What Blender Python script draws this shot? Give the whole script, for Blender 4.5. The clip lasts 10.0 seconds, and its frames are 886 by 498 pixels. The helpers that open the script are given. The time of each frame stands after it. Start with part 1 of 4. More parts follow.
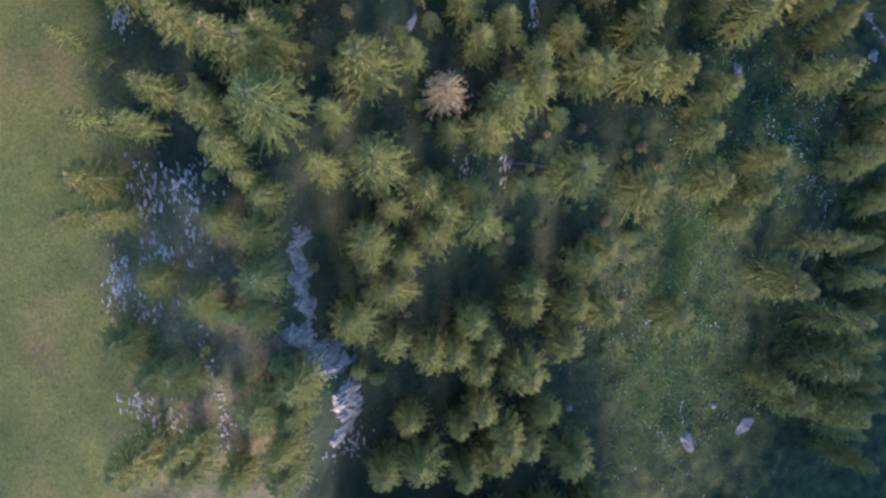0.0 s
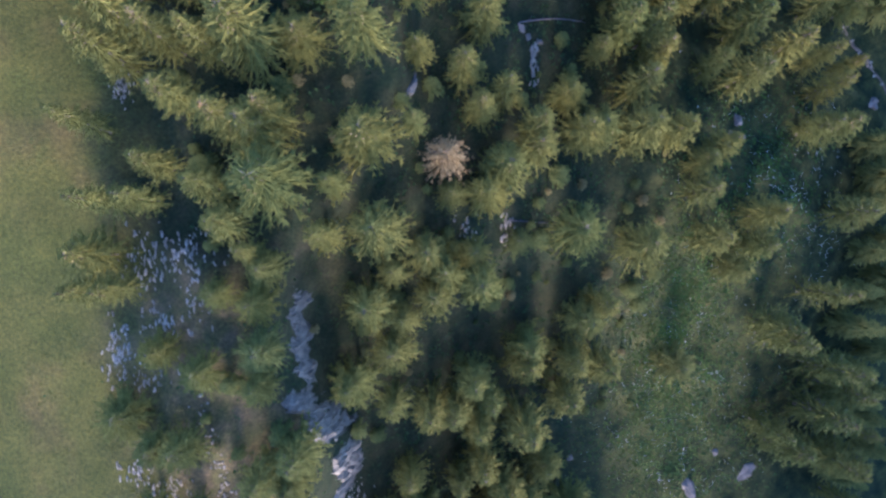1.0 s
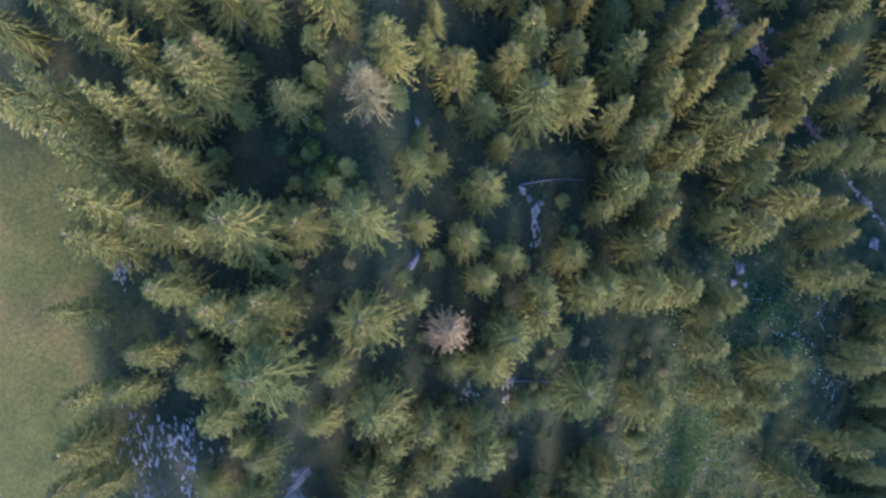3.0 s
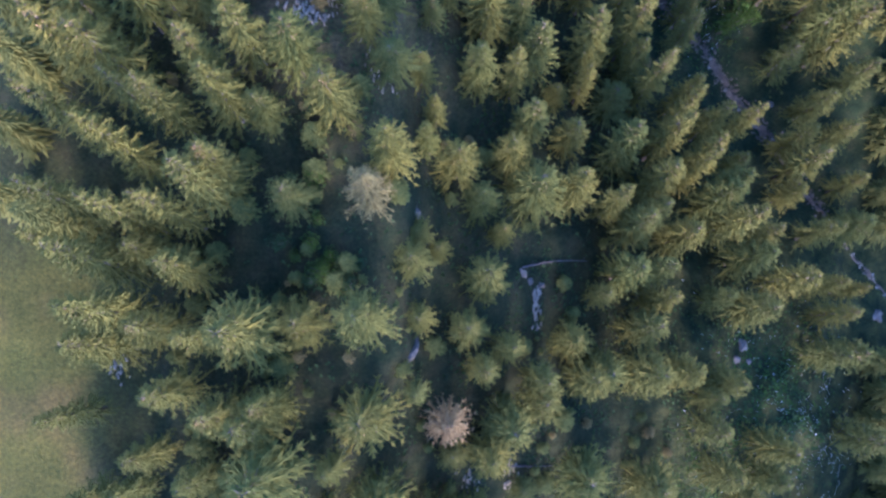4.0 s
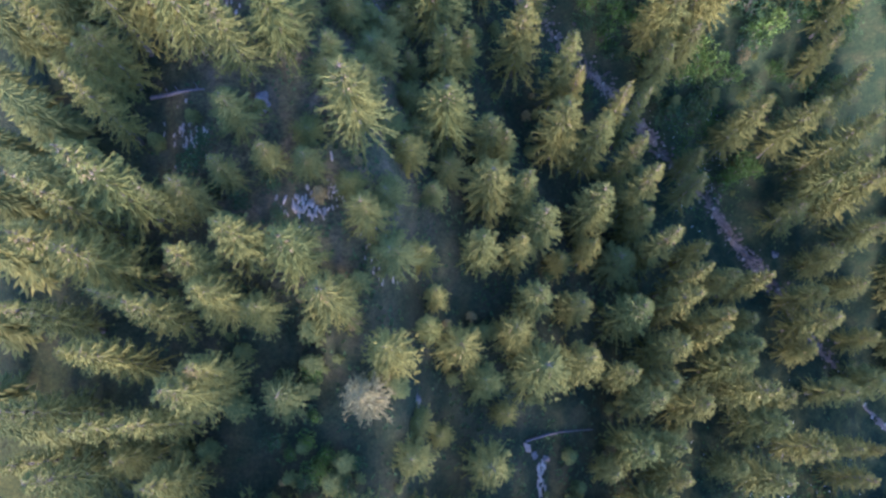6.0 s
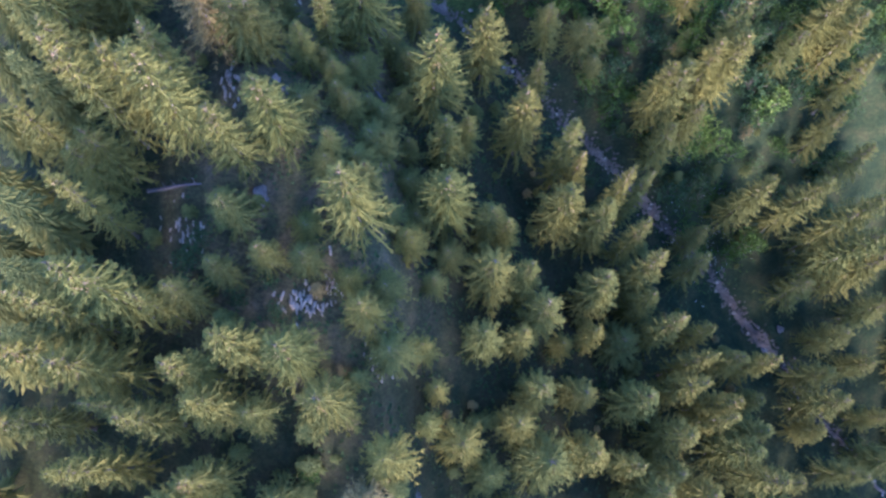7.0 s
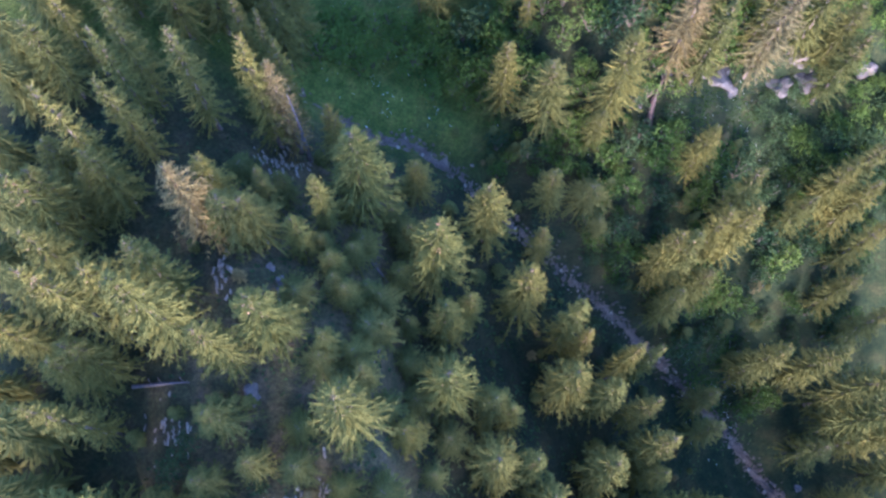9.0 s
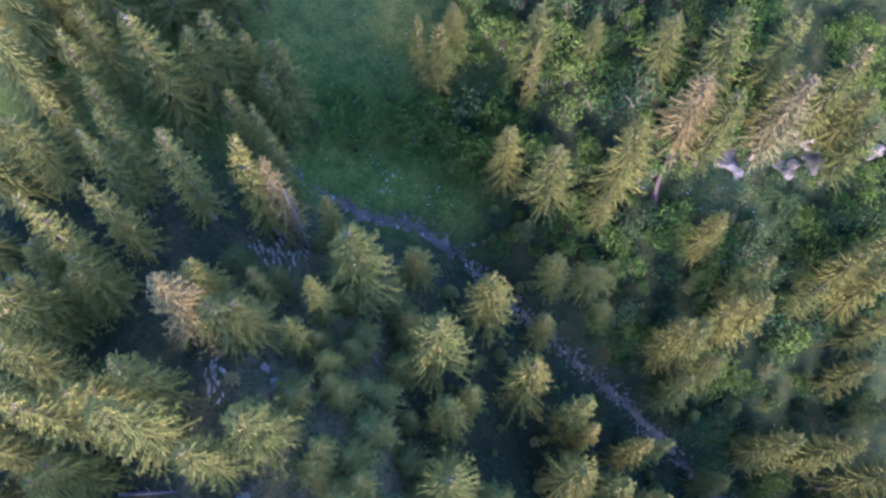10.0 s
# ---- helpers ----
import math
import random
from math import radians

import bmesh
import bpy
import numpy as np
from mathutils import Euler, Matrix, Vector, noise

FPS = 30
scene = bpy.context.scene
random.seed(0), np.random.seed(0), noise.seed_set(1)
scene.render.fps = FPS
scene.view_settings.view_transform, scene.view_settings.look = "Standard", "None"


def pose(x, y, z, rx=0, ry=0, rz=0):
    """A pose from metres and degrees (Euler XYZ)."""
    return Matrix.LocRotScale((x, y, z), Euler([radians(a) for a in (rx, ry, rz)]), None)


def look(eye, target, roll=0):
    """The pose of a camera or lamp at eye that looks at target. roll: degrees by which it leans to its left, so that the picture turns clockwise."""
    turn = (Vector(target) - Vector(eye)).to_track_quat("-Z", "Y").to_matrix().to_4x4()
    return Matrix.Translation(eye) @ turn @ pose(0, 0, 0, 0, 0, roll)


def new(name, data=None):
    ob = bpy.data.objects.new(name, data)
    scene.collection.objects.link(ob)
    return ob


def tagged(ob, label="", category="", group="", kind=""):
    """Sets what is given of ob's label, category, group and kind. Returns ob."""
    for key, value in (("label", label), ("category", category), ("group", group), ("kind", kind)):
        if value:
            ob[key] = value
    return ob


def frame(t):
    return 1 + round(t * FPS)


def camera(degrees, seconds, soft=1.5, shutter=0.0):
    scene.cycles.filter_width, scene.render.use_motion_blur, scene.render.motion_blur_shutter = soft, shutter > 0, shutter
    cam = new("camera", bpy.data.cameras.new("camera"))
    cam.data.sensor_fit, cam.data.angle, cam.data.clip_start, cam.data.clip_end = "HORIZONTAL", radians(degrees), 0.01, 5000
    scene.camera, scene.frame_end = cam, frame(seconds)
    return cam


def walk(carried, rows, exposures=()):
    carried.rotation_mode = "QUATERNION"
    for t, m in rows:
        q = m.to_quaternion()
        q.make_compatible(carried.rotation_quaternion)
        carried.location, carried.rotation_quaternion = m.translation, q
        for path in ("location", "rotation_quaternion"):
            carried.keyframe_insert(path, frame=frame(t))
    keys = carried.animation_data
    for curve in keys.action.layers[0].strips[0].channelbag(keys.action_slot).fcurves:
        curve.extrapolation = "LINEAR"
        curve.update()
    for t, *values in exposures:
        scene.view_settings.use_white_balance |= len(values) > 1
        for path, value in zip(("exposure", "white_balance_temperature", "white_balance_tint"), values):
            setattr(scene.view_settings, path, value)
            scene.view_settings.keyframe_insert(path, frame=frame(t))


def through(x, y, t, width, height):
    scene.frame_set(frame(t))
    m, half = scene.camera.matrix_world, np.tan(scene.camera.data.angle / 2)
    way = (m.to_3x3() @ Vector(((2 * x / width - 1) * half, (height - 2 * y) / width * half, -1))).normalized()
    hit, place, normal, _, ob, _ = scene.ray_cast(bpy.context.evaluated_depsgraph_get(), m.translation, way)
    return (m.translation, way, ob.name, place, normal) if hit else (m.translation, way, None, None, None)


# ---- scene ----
cam = camera(57.9, 10.0, soft=2.6)
METRES, EYE, TILT, LEAN, TURN = 50.0, 85.0, -90.0, 0.0, 0.0
ROWS = [
    (0.0, 0.0, 0.0, 0.0, -0.0, 0.0, 0.0),
    (0.5, -0.0006, 0.0008, 0.053, 0.0, 0.06, 0.0),
    (1.0, -0.0018, 0.002, 0.1015, -0.01, 0.48, 0.0),
    (1.5, -0.0019, 0.0027, 0.1504, 0.01, 1.48, -0.03),
    (2.0, -0.0021, 0.0031, 0.2026, 0.02, 2.61, -0.04),
    (2.5, -0.003, 0.004, 0.2516, 0.01, 3.66, -0.07),
    (4.0, -0.0066, 0.0074, 0.4029, -0.06, 6.86, -0.15),
    (4.5, -0.0074, 0.0083, 0.4552, -0.07, 8.01, -0.18),
    (5.0, -0.0079, 0.0094, 0.5025, -0.07, 9.14, -0.16),
    (5.5, -0.0088, 0.0106, 0.5543, -0.08, 10.3, -0.19),
    (7.0, -0.0128, 0.0147, 0.7028, -0.16, 13.82, -0.22),
    (7.5, -0.0133, 0.0157, 0.7508, -0.16, 15.01, -0.23),
    (8.0, -0.0139, 0.0168, 0.8022, -0.16, 16.27, -0.25),
    (8.5, -0.0139, 0.0171, 0.8507, -0.15, 17.41, -0.3),
    (9.0, -0.0148, 0.0182, 0.8987, -0.16, 18.56, -0.31),
    (9.5, -0.0153, 0.0192, 0.951, -0.16, 19.75, -0.35),
    (10.0, -0.0162, 0.0203, 0.9996, -0.18, 20.9, -0.36),
]
walk(cam, [(t, pose(0, 0, EYE, TILT, LEAN, TURN) @ pose(METRES * x, METRES * y, METRES * z, 90 + pitch, roll, yaw)) for t, x, y, z, yaw, pitch, roll in ROWS],
     exposures=[(0.0, 2.23, 4130, 29), (2.5, 2.34, 4060, 33), (5.0, 2.58, 4030, 36), (10.0, 2.76, 4130, 38)])

# ---- daylight: a low warm sun behind the flight, blue sky filling the shade ----
SUN_FROM = Vector((0.02, -1.0, 0.19)).normalized()
world = bpy.data.worlds.new("sky")
world.use_nodes = True
scene.world = world
sky = world.node_tree.nodes.new("ShaderNodeTexSky")
sky.sky_type = 'NISHITA'
sky.sun_disc = False
sky.sun_elevation = math.asin(SUN_FROM.z)
sky.sun_rotation = math.atan2(SUN_FROM.x, SUN_FROM.y)
sky.altitude = 1200
sky.ozone_density = 0.7
sky.dust_density = 2.0
back = world.node_tree.nodes["Background"]
world.node_tree.links.new(sky.outputs[0], back.inputs[0])
back.inputs[1].default_value = 0.15
sun = new("sun", bpy.data.lights.new("sun", 'SUN'))
sun.data.energy = 2.8
sun.data.angle = radians(10.0)
sun.data.color = (1.0, 0.685, 0.34)
sun.matrix_world = look(SUN_FROM * 200, (0, 0, 0))


# ---- materials ----
def nodes_of(name):
    m = bpy.data.materials.new(name)
    m.use_nodes = True
    nt = m.node_tree
    return m, nt, nt.nodes["Principled BSDF"]


def add(nt, kind, **values):
    n = nt.nodes.new(kind)
    for k, v in values.items():
        n.inputs[k].default_value = v
    return n


def ramp(nt, source, stops):
    n = nt.nodes.new("ShaderNodeValToRGB")
    el = n.color_ramp.elements
    while len(el) < len(stops):
        el.new(0.5)
    for e, (p, c) in zip(el, stops):
        e.position, e.color = p, (*c, 1)
    nt.links.new(source, n.inputs[0])
    return n.outputs[0]


def blend(nt, fac, a, b, mode='MIX'):
    n = nt.nodes.new("ShaderNodeMix")
    n.data_type, n.blend_type = 'RGBA', mode
    for sock, v in ((n.inputs[0], fac), (n.inputs[6], a), (n.inputs[7], b)):
        if isinstance(v, (int, float)):
            sock.default_value = v
        elif isinstance(v, tuple):
            sock.default_value = (*v, 1)
        else:
            nt.links.new(v, sock)
    return n.outputs[2]


def fuzz(nt, scale, detail=4.0, coords=None, rough=0.6):
    n = add(nt, "ShaderNodeTexNoise", Scale=scale, Detail=detail, Roughness=rough)
    if coords is not None:
        nt.links.new(coords, n.inputs["Vector"])
    return n.outputs[0]


def bump(nt, bsdf, height, strength, distance):
    n = add(nt, "ShaderNodeBump", Strength=strength, Distance=distance)
    nt.links.new(height, n.inputs["Height"])
    nt.links.new(n.outputs[0], bsdf.inputs["Normal"])


def position(nt):
    return nt.nodes.new("ShaderNodeNewGeometry").outputs["Position"]


def foliage(name, dark, mid, light, rough=0.8, through=0.10):
    """Needles or leaves: each spray and each tree a little different."""
    m, nt, p = nodes_of(name)
    geo = nt.nodes.new("ShaderNodeNewGeometry")
    info = nt.nodes.new("ShaderNodeObjectInfo")
    spray = ramp(nt, geo.outputs["Random Per Island"], [(0.0, dark), (0.45, mid), (1.0, light)])
    hue = ramp(nt, info.outputs["Random"], [(0.0, (0.86, 0.93, 0.95)), (0.5, (1.0, 1.0, 1.0)), (1.0, (1.16, 1.08, 0.95))])
    col = blend(nt, 1.0, spray, hue, 'MULTIPLY')
    patch = ramp(nt, fuzz(nt, 0.9, 3.0, geo.outputs["Position"]), [(0.3, (0.8, 0.85, 0.85)), (0.7, (1.15, 1.1, 1.0))])
    col = blend(nt, 1.0, col, patch, 'MULTIPLY')
    nt.links.new(col, p.inputs["Base Color"])
    p.inputs["Roughness"].default_value = rough
    p.inputs["Specular IOR Level"].default_value = 0.1
    leaf = nt.nodes.new("ShaderNodeBsdfTranslucent")
    nt.links.new(col, leaf.inputs[0])
    mix = nt.nodes.new("ShaderNodeMixShader")
    mix.inputs[0].default_value = through
    nt.links.new(p.outputs[0], mix.inputs[1])
    nt.links.new(leaf.outputs[0], mix.inputs[2])
    nt.links.new(mix.outputs[0], nt.nodes["Material Output"].inputs[0])
    return m


def bark(name, a, b):
    m, nt, p = nodes_of(name)
    pos = position(nt)
    n = fuzz(nt, 6.0, 5.0, pos)
    nt.links.new(ramp(nt, n, [(0.3, a), (0.7, b)]), p.inputs["Base Color"])
    p.inputs["Roughness"].default_value = 0.9
    bump(nt, p, n, 0.5, 0.05)
    return m


def limestone(name, a, b, c):
    m, nt, p = nodes_of(name)
    pos = position(nt)
    big, fine = fuzz(nt, 0.7, 5.0, pos), fuzz(nt, 3.6, 7.0, pos, 0.75)
    col = ramp(nt, big, [(0.3, a), (0.55, b), (0.75, c)])
    col = blend(nt, 0.8, col, ramp(nt, fine, [(0.35, (0.40, 0.39, 0.37)), (0.65, (1.0, 1.0, 1.0))]), 'MULTIPLY')
    nt.links.new(col, p.inputs["Base Color"])
    p.inputs["Roughness"].default_value = 0.92
    bump(nt, p, fine, 0.7, 0.08)
    return m


SPRUCE = foliage("spruce_needles", (0.086, 0.089, 0.018), (0.124, 0.119, 0.022), (0.160, 0.147, 0.028))
PALE = foliage("pale_needles", (0.12, 0.10, 0.034), (0.168, 0.136, 0.045), (0.215, 0.172, 0.058))
RUSSET = foliage("russet_needles", (0.15, 0.108, 0.04), (0.22, 0.155, 0.06), (0.29, 0.205, 0.085))
YOUNG = foliage("young_needles", (0.08, 0.088, 0.02), (0.116, 0.117, 0.025), (0.152, 0.144, 0.032))
LEAVES = foliage("broad_leaves", (0.054, 0.088, 0.014), (0.076, 0.12, 0.017), (0.102, 0.15, 0.022), 0.8, 0.2)
BRIGHT = foliage("bright_leaves", (0.085, 0.13, 0.02), (0.12, 0.172, 0.026), (0.155, 0.205, 0.034), 0.7, 0.25)
TEAL = foliage("dusky_leaves", (0.036, 0.062, 0.022), (0.05, 0.082, 0.028), (0.068, 0.104, 0.034), 0.8, 0.2)
BARK = bark("spruce_bark", (0.09, 0.07, 0.046), (0.18, 0.138, 0.092))
DEADWOOD = bark("bleached_wood", (0.07, 0.06, 0.05), (0.15, 0.13, 0.11))
FLECK = foliage("pale_yellow_fleck", (0.20, 0.20, 0.035), (0.30, 0.28, 0.05), (0.42, 0.38, 0.10), 0.7, 0.15)
CONES = foliage("spruce_cones", (0.11, 0.07, 0.036), (0.20, 0.135, 0.068), (0.28, 0.195, 0.10), 0.8, 0.05)
STONE = limestone("limestone", (0.14, 0.115, 0.074), (0.235, 0.196, 0.128), (0.33, 0.28, 0.185))
CHALKY = limestone("pale_limestone", (0.25, 0.207, 0.135), (0.39, 0.325, 0.213), (0.50, 0.425, 0.295))
ROTTEN = bark("rotten_wood", (0.05, 0.034, 0.024), (0.11, 0.072, 0.05))
BLOCKS = limestone("boulder_limestone", (0.13, 0.108, 0.076), (0.21, 0.176, 0.126), (0.31, 0.262, 0.19))
SCREE = limestone("stream_gravel", (0.10, 0.075, 0.045), (0.175, 0.132, 0.08), (0.28, 0.216, 0.138))


def turf():
    """Pasture, forest floor and herb-rich clearings of the slope, told apart by where they lie, with some light and
    shade in their colours.
    """
    m, nt, p = nodes_of("turf")
    pos = position(nt)
    sep = nt.nodes.new("ShaderNodeSeparateXYZ")
    nt.links.new(pos, sep.inputs[0])
    wide, mid, fine = fuzz(nt, 0.09, 3.0, pos), fuzz(nt, 0.55, 5.0, pos), fuzz(nt, 3.4, 6.0, pos, 0.85)
    pasture = ramp(nt, wide, [(0.35, (0.070, 0.070, 0.011)), (0.5, (0.094, 0.084, 0.014)), (0.65, (0.124, 0.09, 0.022))])
    # forest floor: part of the shade under the spruces is in this dark colour
    shaded_litter = ramp(nt, mid, [(0.33, (0.020, 0.028, 0.010)), (0.52, (0.032, 0.036, 0.013)), (0.75, (0.047, 0.043, 0.018))])
    herbs = ramp(nt, mid, [(0.32, (0.07, 0.085, 0.018)), (0.48, (0.10, 0.115, 0.022)), (0.6, (0.12, 0.128, 0.024)), (0.72, (0.145, 0.125, 0.03))])
    # east clearing: darkened in colour to stand in for the shade lying there
    shaded_lawn = ramp(nt, mid, [(0.34, (0.012, 0.018, 0.006)), (0.46, (0.025, 0.031, 0.009)), (0.58, (0.044, 0.047, 0.011)), (0.7, (0.076, 0.068, 0.019))])
    heath = ramp(nt, mid, [(0.32, (0.045, 0.05, 0.018)), (0.48, (0.072, 0.066, 0.026)), (0.6, (0.098, 0.08, 0.036)), (0.74, (0.135, 0.11, 0.062))])
    worn = ramp(nt, mid, [(0.32, (0.062, 0.066, 0.02)), (0.5, (0.10, 0.085, 0.03)), (0.7, (0.15, 0.108, 0.052))])
    shift = fuzz(nt, 0.12, 4.0, pos)
    across, up = wobbled(nt, shift, sep.outputs[0]), wobbled(nt, shift, sep.outputs[1])
    west = blend(nt, 1.0, between(nt, across, -900.0, -800.0, -20.5, -15.0), between(nt, up, -900.0, -800.0, 33.0, 44.0), 'MULTIPLY')
    track = blend(nt, 1.0, between(nt, across, -21.0, -16.0, -8.0, -3.0), between(nt, up, -900.0, -800.0, 8.0, 14.0), 'MULTIPLY')
    ridge = blend(nt, 1.0, between(nt, across, -16.0, -9.0, 3.0, 9.0), between(nt, up, 44.0, 52.0, 80.0, 88.0), 'MULTIPLY')
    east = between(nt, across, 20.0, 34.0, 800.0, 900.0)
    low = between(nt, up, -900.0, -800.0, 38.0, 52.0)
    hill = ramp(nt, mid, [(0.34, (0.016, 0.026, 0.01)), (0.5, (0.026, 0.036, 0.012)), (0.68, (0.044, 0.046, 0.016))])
    shaded_lawn = blend(nt, low, hill, shaded_lawn)
    glade = blend(nt, 1.0, between(nt, up, 84.0, 90.0, 800.0, 900.0), between(nt, across, -900.0, -800.0, 10.0, 16.0), 'MULTIPLY')
    # glade grass lightened in colour to make up for light the trees block
    lit_lush = ramp(nt, mid, [(0.32, (0.062, 0.084, 0.012)), (0.5, (0.095, 0.116, 0.017)), (0.7, (0.145, 0.145, 0.026))])
    herbs = blend(nt, between(nt, up, 100.0, 108.0, 800.0, 900.0), lit_lush, herbs)
    floor_col = blend(nt, glade, blend(nt, east, shaded_litter, shaded_lawn), herbs)
    floor_col = blend(nt, ridge, floor_col, heath)
    floor_col = blend(nt, track, floor_col, worn)
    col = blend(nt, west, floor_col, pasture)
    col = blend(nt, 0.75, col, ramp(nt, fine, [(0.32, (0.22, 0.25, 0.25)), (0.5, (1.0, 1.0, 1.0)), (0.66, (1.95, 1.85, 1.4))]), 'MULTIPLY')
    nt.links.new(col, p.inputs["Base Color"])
    p.inputs["Roughness"].default_value = 0.95
    p.inputs["Specular IOR Level"].default_value = 0.15
    bump(nt, p, fine, 0.8, 0.12)
    return m


def wobbled(nt, shift, value):
    n = nt.nodes.new("ShaderNodeMath")
    n.operation = 'MULTIPLY_ADD'
    nt.links.new(shift, n.inputs[0])
    n.inputs[1].default_value = 16.0
    nt.links.new(value, n.inputs[2])
    return n.outputs[0]


def between(nt, source, a, b, c, d):
    """1 from b to c, falling to 0 at a and d."""
    rise, fall = scaled(nt, source, a, b), scaled(nt, source, d, c)
    n = nt.nodes.new("ShaderNodeMath")
    n.operation = 'MULTIPLY'
    nt.links.new(rise, n.inputs[0])
    nt.links.new(fall, n.inputs[1])
    return n.outputs[0]


def scaled(nt, source, lo, hi):
    n = nt.nodes.new("ShaderNodeMapRange")
    nt.links.new(source, n.inputs[0])
    n.inputs[1].default_value, n.inputs[2].default_value = lo, hi
    return n.outputs[0]


TURF = turf()

# ---- the slope ----
X0, DX, Y0, DY = -50.0, 14.5, -46.0, 20.0
RELIEF = np.array([
    [13.0, 12.2, 8.5, 0.7, -5.8, -11.5, -14.9, -18.5, -25.1],
    [12.2, 15.1, 18.5, 5.6, -0.1, -6.8, -10.9, -12.1, -21.5],
    [12.7, 14.5, 23.3, 16.3, 4.9, -1.3, -4.9, -10.6, -19.8],
    [16.2, 20.5, 19.9, 20.5, 11.8, 4.5, 0.9, -8.9, -17.5],
    [20.0, 21.8, 18.9, 25.1, 15.6, 3.8, 0.0, -5.8, -12.2],
    [23.7, 23.4, 28.7, 32.7, 11.0, -1.2, -2.6, -1.7, -2.7],
    [29.1, 29.7, 30.3, 14.2, 8.1, 9.3, 6.6, 10.9, 11.6],
    [34.1, 29.6, 21.1, 7.0, 15.2, 26.6, 25.5, 27.8, 27.0],
    [36.2, 29.5, 22.3, 19.9, 27.4, 37.1, 40.7, 41.2, 40.8],
    [36.7, 31.7, 29.7, 33.2, 39.3, 44.8, 48.6, 51.3, 53.2],
])
STREAM = [(-16, 83), (-8, 79.7), (-4, 80.3), (1, 77.5), (6, 72.5), (12.4, 68), (17, 65.3), (24, 60), (29, 55.5), (31.3, 52.8), (34.4, 48.8), (38, 44), (43, 38), (50, 31), (60, 22)]


def spline_weights(u, n):
    i = np.arange(n)
    t = np.abs(u[:, None] - i[None, :])
    return np.where(t < 1, 2 / 3 - t ** 2 + t ** 3 / 2, np.where(t < 2, (2 - np.minimum(t, 2)) ** 3 / 6, 0))


def scarp_x(y):
    return np.interp(y, [-40, -21, -16, -12, -8, -3, 0, 5, 20, 32, 45, 60, 70], [-12, -11.2, -9.4, -9.0, -11.2, -12.5, -12.9, -11.8, -2.6, -2.6, -3.6, -5.5, -7])


def scarp_drop(y):
    return np.interp(y, [-40, -16, -5, 2, 10, 20, 32, 45, 60, 72], [9, 10, 8.5, 7, 5, 6, 6, 5, 5, 0])


def to_stream(x, y):
    """How far from the stream, and how far along it (0 to 1)."""
    best, along = np.full(len(x), 1e9), np.zeros(len(x))
    pts = np.array(STREAM, float)
    for k in range(len(pts) - 1):
        a, d = pts[k], pts[k + 1] - pts[k]
        s = np.clip(((x - a[0]) * d[0] + (y - a[1]) * d[1]) / (d @ d), 0, 1)
        r = np.hypot(x - a[0] - s * d[0], y - a[1] - s * d[1])
        near = r < best
        best, along = np.where(near, r, best), np.where(near, (k + s) / (len(pts) - 1), along)
    return best, along


def ground_z(x, y):
    """The height of the slope: broad relief, the limestone scarp, the stream's gully, an added unseen ridge, small
    humps.
    """
    x, y = np.atleast_1d(np.asarray(x, float)), np.atleast_1d(np.asarray(y, float))
    ny, nx = RELIEF.shape
    wx = spline_weights(np.clip((x - X0) / DX, 0, nx - 1.0), nx)
    wy = spline_weights(np.clip((y - Y0) / DY, 0, ny - 1.0), ny)
    z = np.einsum('pj,pi,ji->p', wy / wy.sum(1, keepdims=True), wx / wx.sum(1, keepdims=True), RELIEF)
    z -= scarp_drop(y) * 0.5 * (1 + np.tanh((x - scarp_x(y)) / 0.9))
    r, s = to_stream(x, y)
    z -= np.interp(s, [0, 0.2, 0.4, 1], [1.0, 2.7, 1.5, 0.9]) * np.exp(-(r / 2.6) ** 2)
    z += 2.5 * np.exp(-((x + 13) ** 2 + (y - 61.5) ** 2) / 24)
    # unseen ridge in the south-east, added to shade the eastern trees
    z += 46 / (1 + np.exp(-np.clip((x - 41) / 4, -40, 40))) * np.exp(-((np.minimum(y, -90) + 90) / 160) ** 2) * np.interp(y, [-90, -78, -46, -36], [1, 0.9, 0.1, 0])
    humps = random.Random(31)
    rough = np.interp(x, [-30, -22], [0.25, 1.0])
    for k in range(9):
        a, f = humps.uniform(0, math.pi), humps.uniform(0.25, 1.9)
        z = z + rough * 0.13 / math.sqrt(f) * np.sin(f * (x * math.cos(a) + y * math.sin(a)) + humps.uniform(0, 6.28) + 0.9 * np.sin(0.21 * x - 0.17 * y + k))
    return z


def mesh_from(name, verts, faces, material, smooth=False):
    me = bpy.data.meshes.new(name)
    me.from_pydata([tuple(v) for v in verts], [], [tuple(f) for f in faces])
    me.materials.append(material)
    if smooth:
        me.polygons.foreach_set("use_smooth", [True] * len(me.polygons))
    me.update()
    return me


def part(name, me, parent, label=""):
    ob = new(name, me)
    ob.parent = parent
    return tagged(ob, label)


def make_ground():
    out = np.array([60, 90, 140, 220, 350, 600, 1000, 1700, 2800.0])
    xs = np.concatenate([-50 - out[::-1], np.arange(-50, 71, 0.8), 70 + out])
    ys = np.concatenate([-50 - out[::-1], np.arange(-50, 131, 0.8), 130 + out])
    gx, gy = np.meshgrid(xs, ys)
    gz = ground_z(gx.ravel(), gy.ravel())
    n = len(xs)
    faces = [(j * n + i, j * n + i + 1, (j + 1) * n + i + 1, (j + 1) * n + i) for j in range(len(ys) - 1) for i in range(n - 1)]
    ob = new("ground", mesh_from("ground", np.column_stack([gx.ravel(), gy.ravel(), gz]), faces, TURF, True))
    return tagged(ob, "steep grassy mountain slope with pasture, forest floor and an added shading ridge out of view", "ground", kind="structure")


ground = make_ground()


# ---- spruces ----
H_UNIT, R_UNIT = 14.0, 2.7


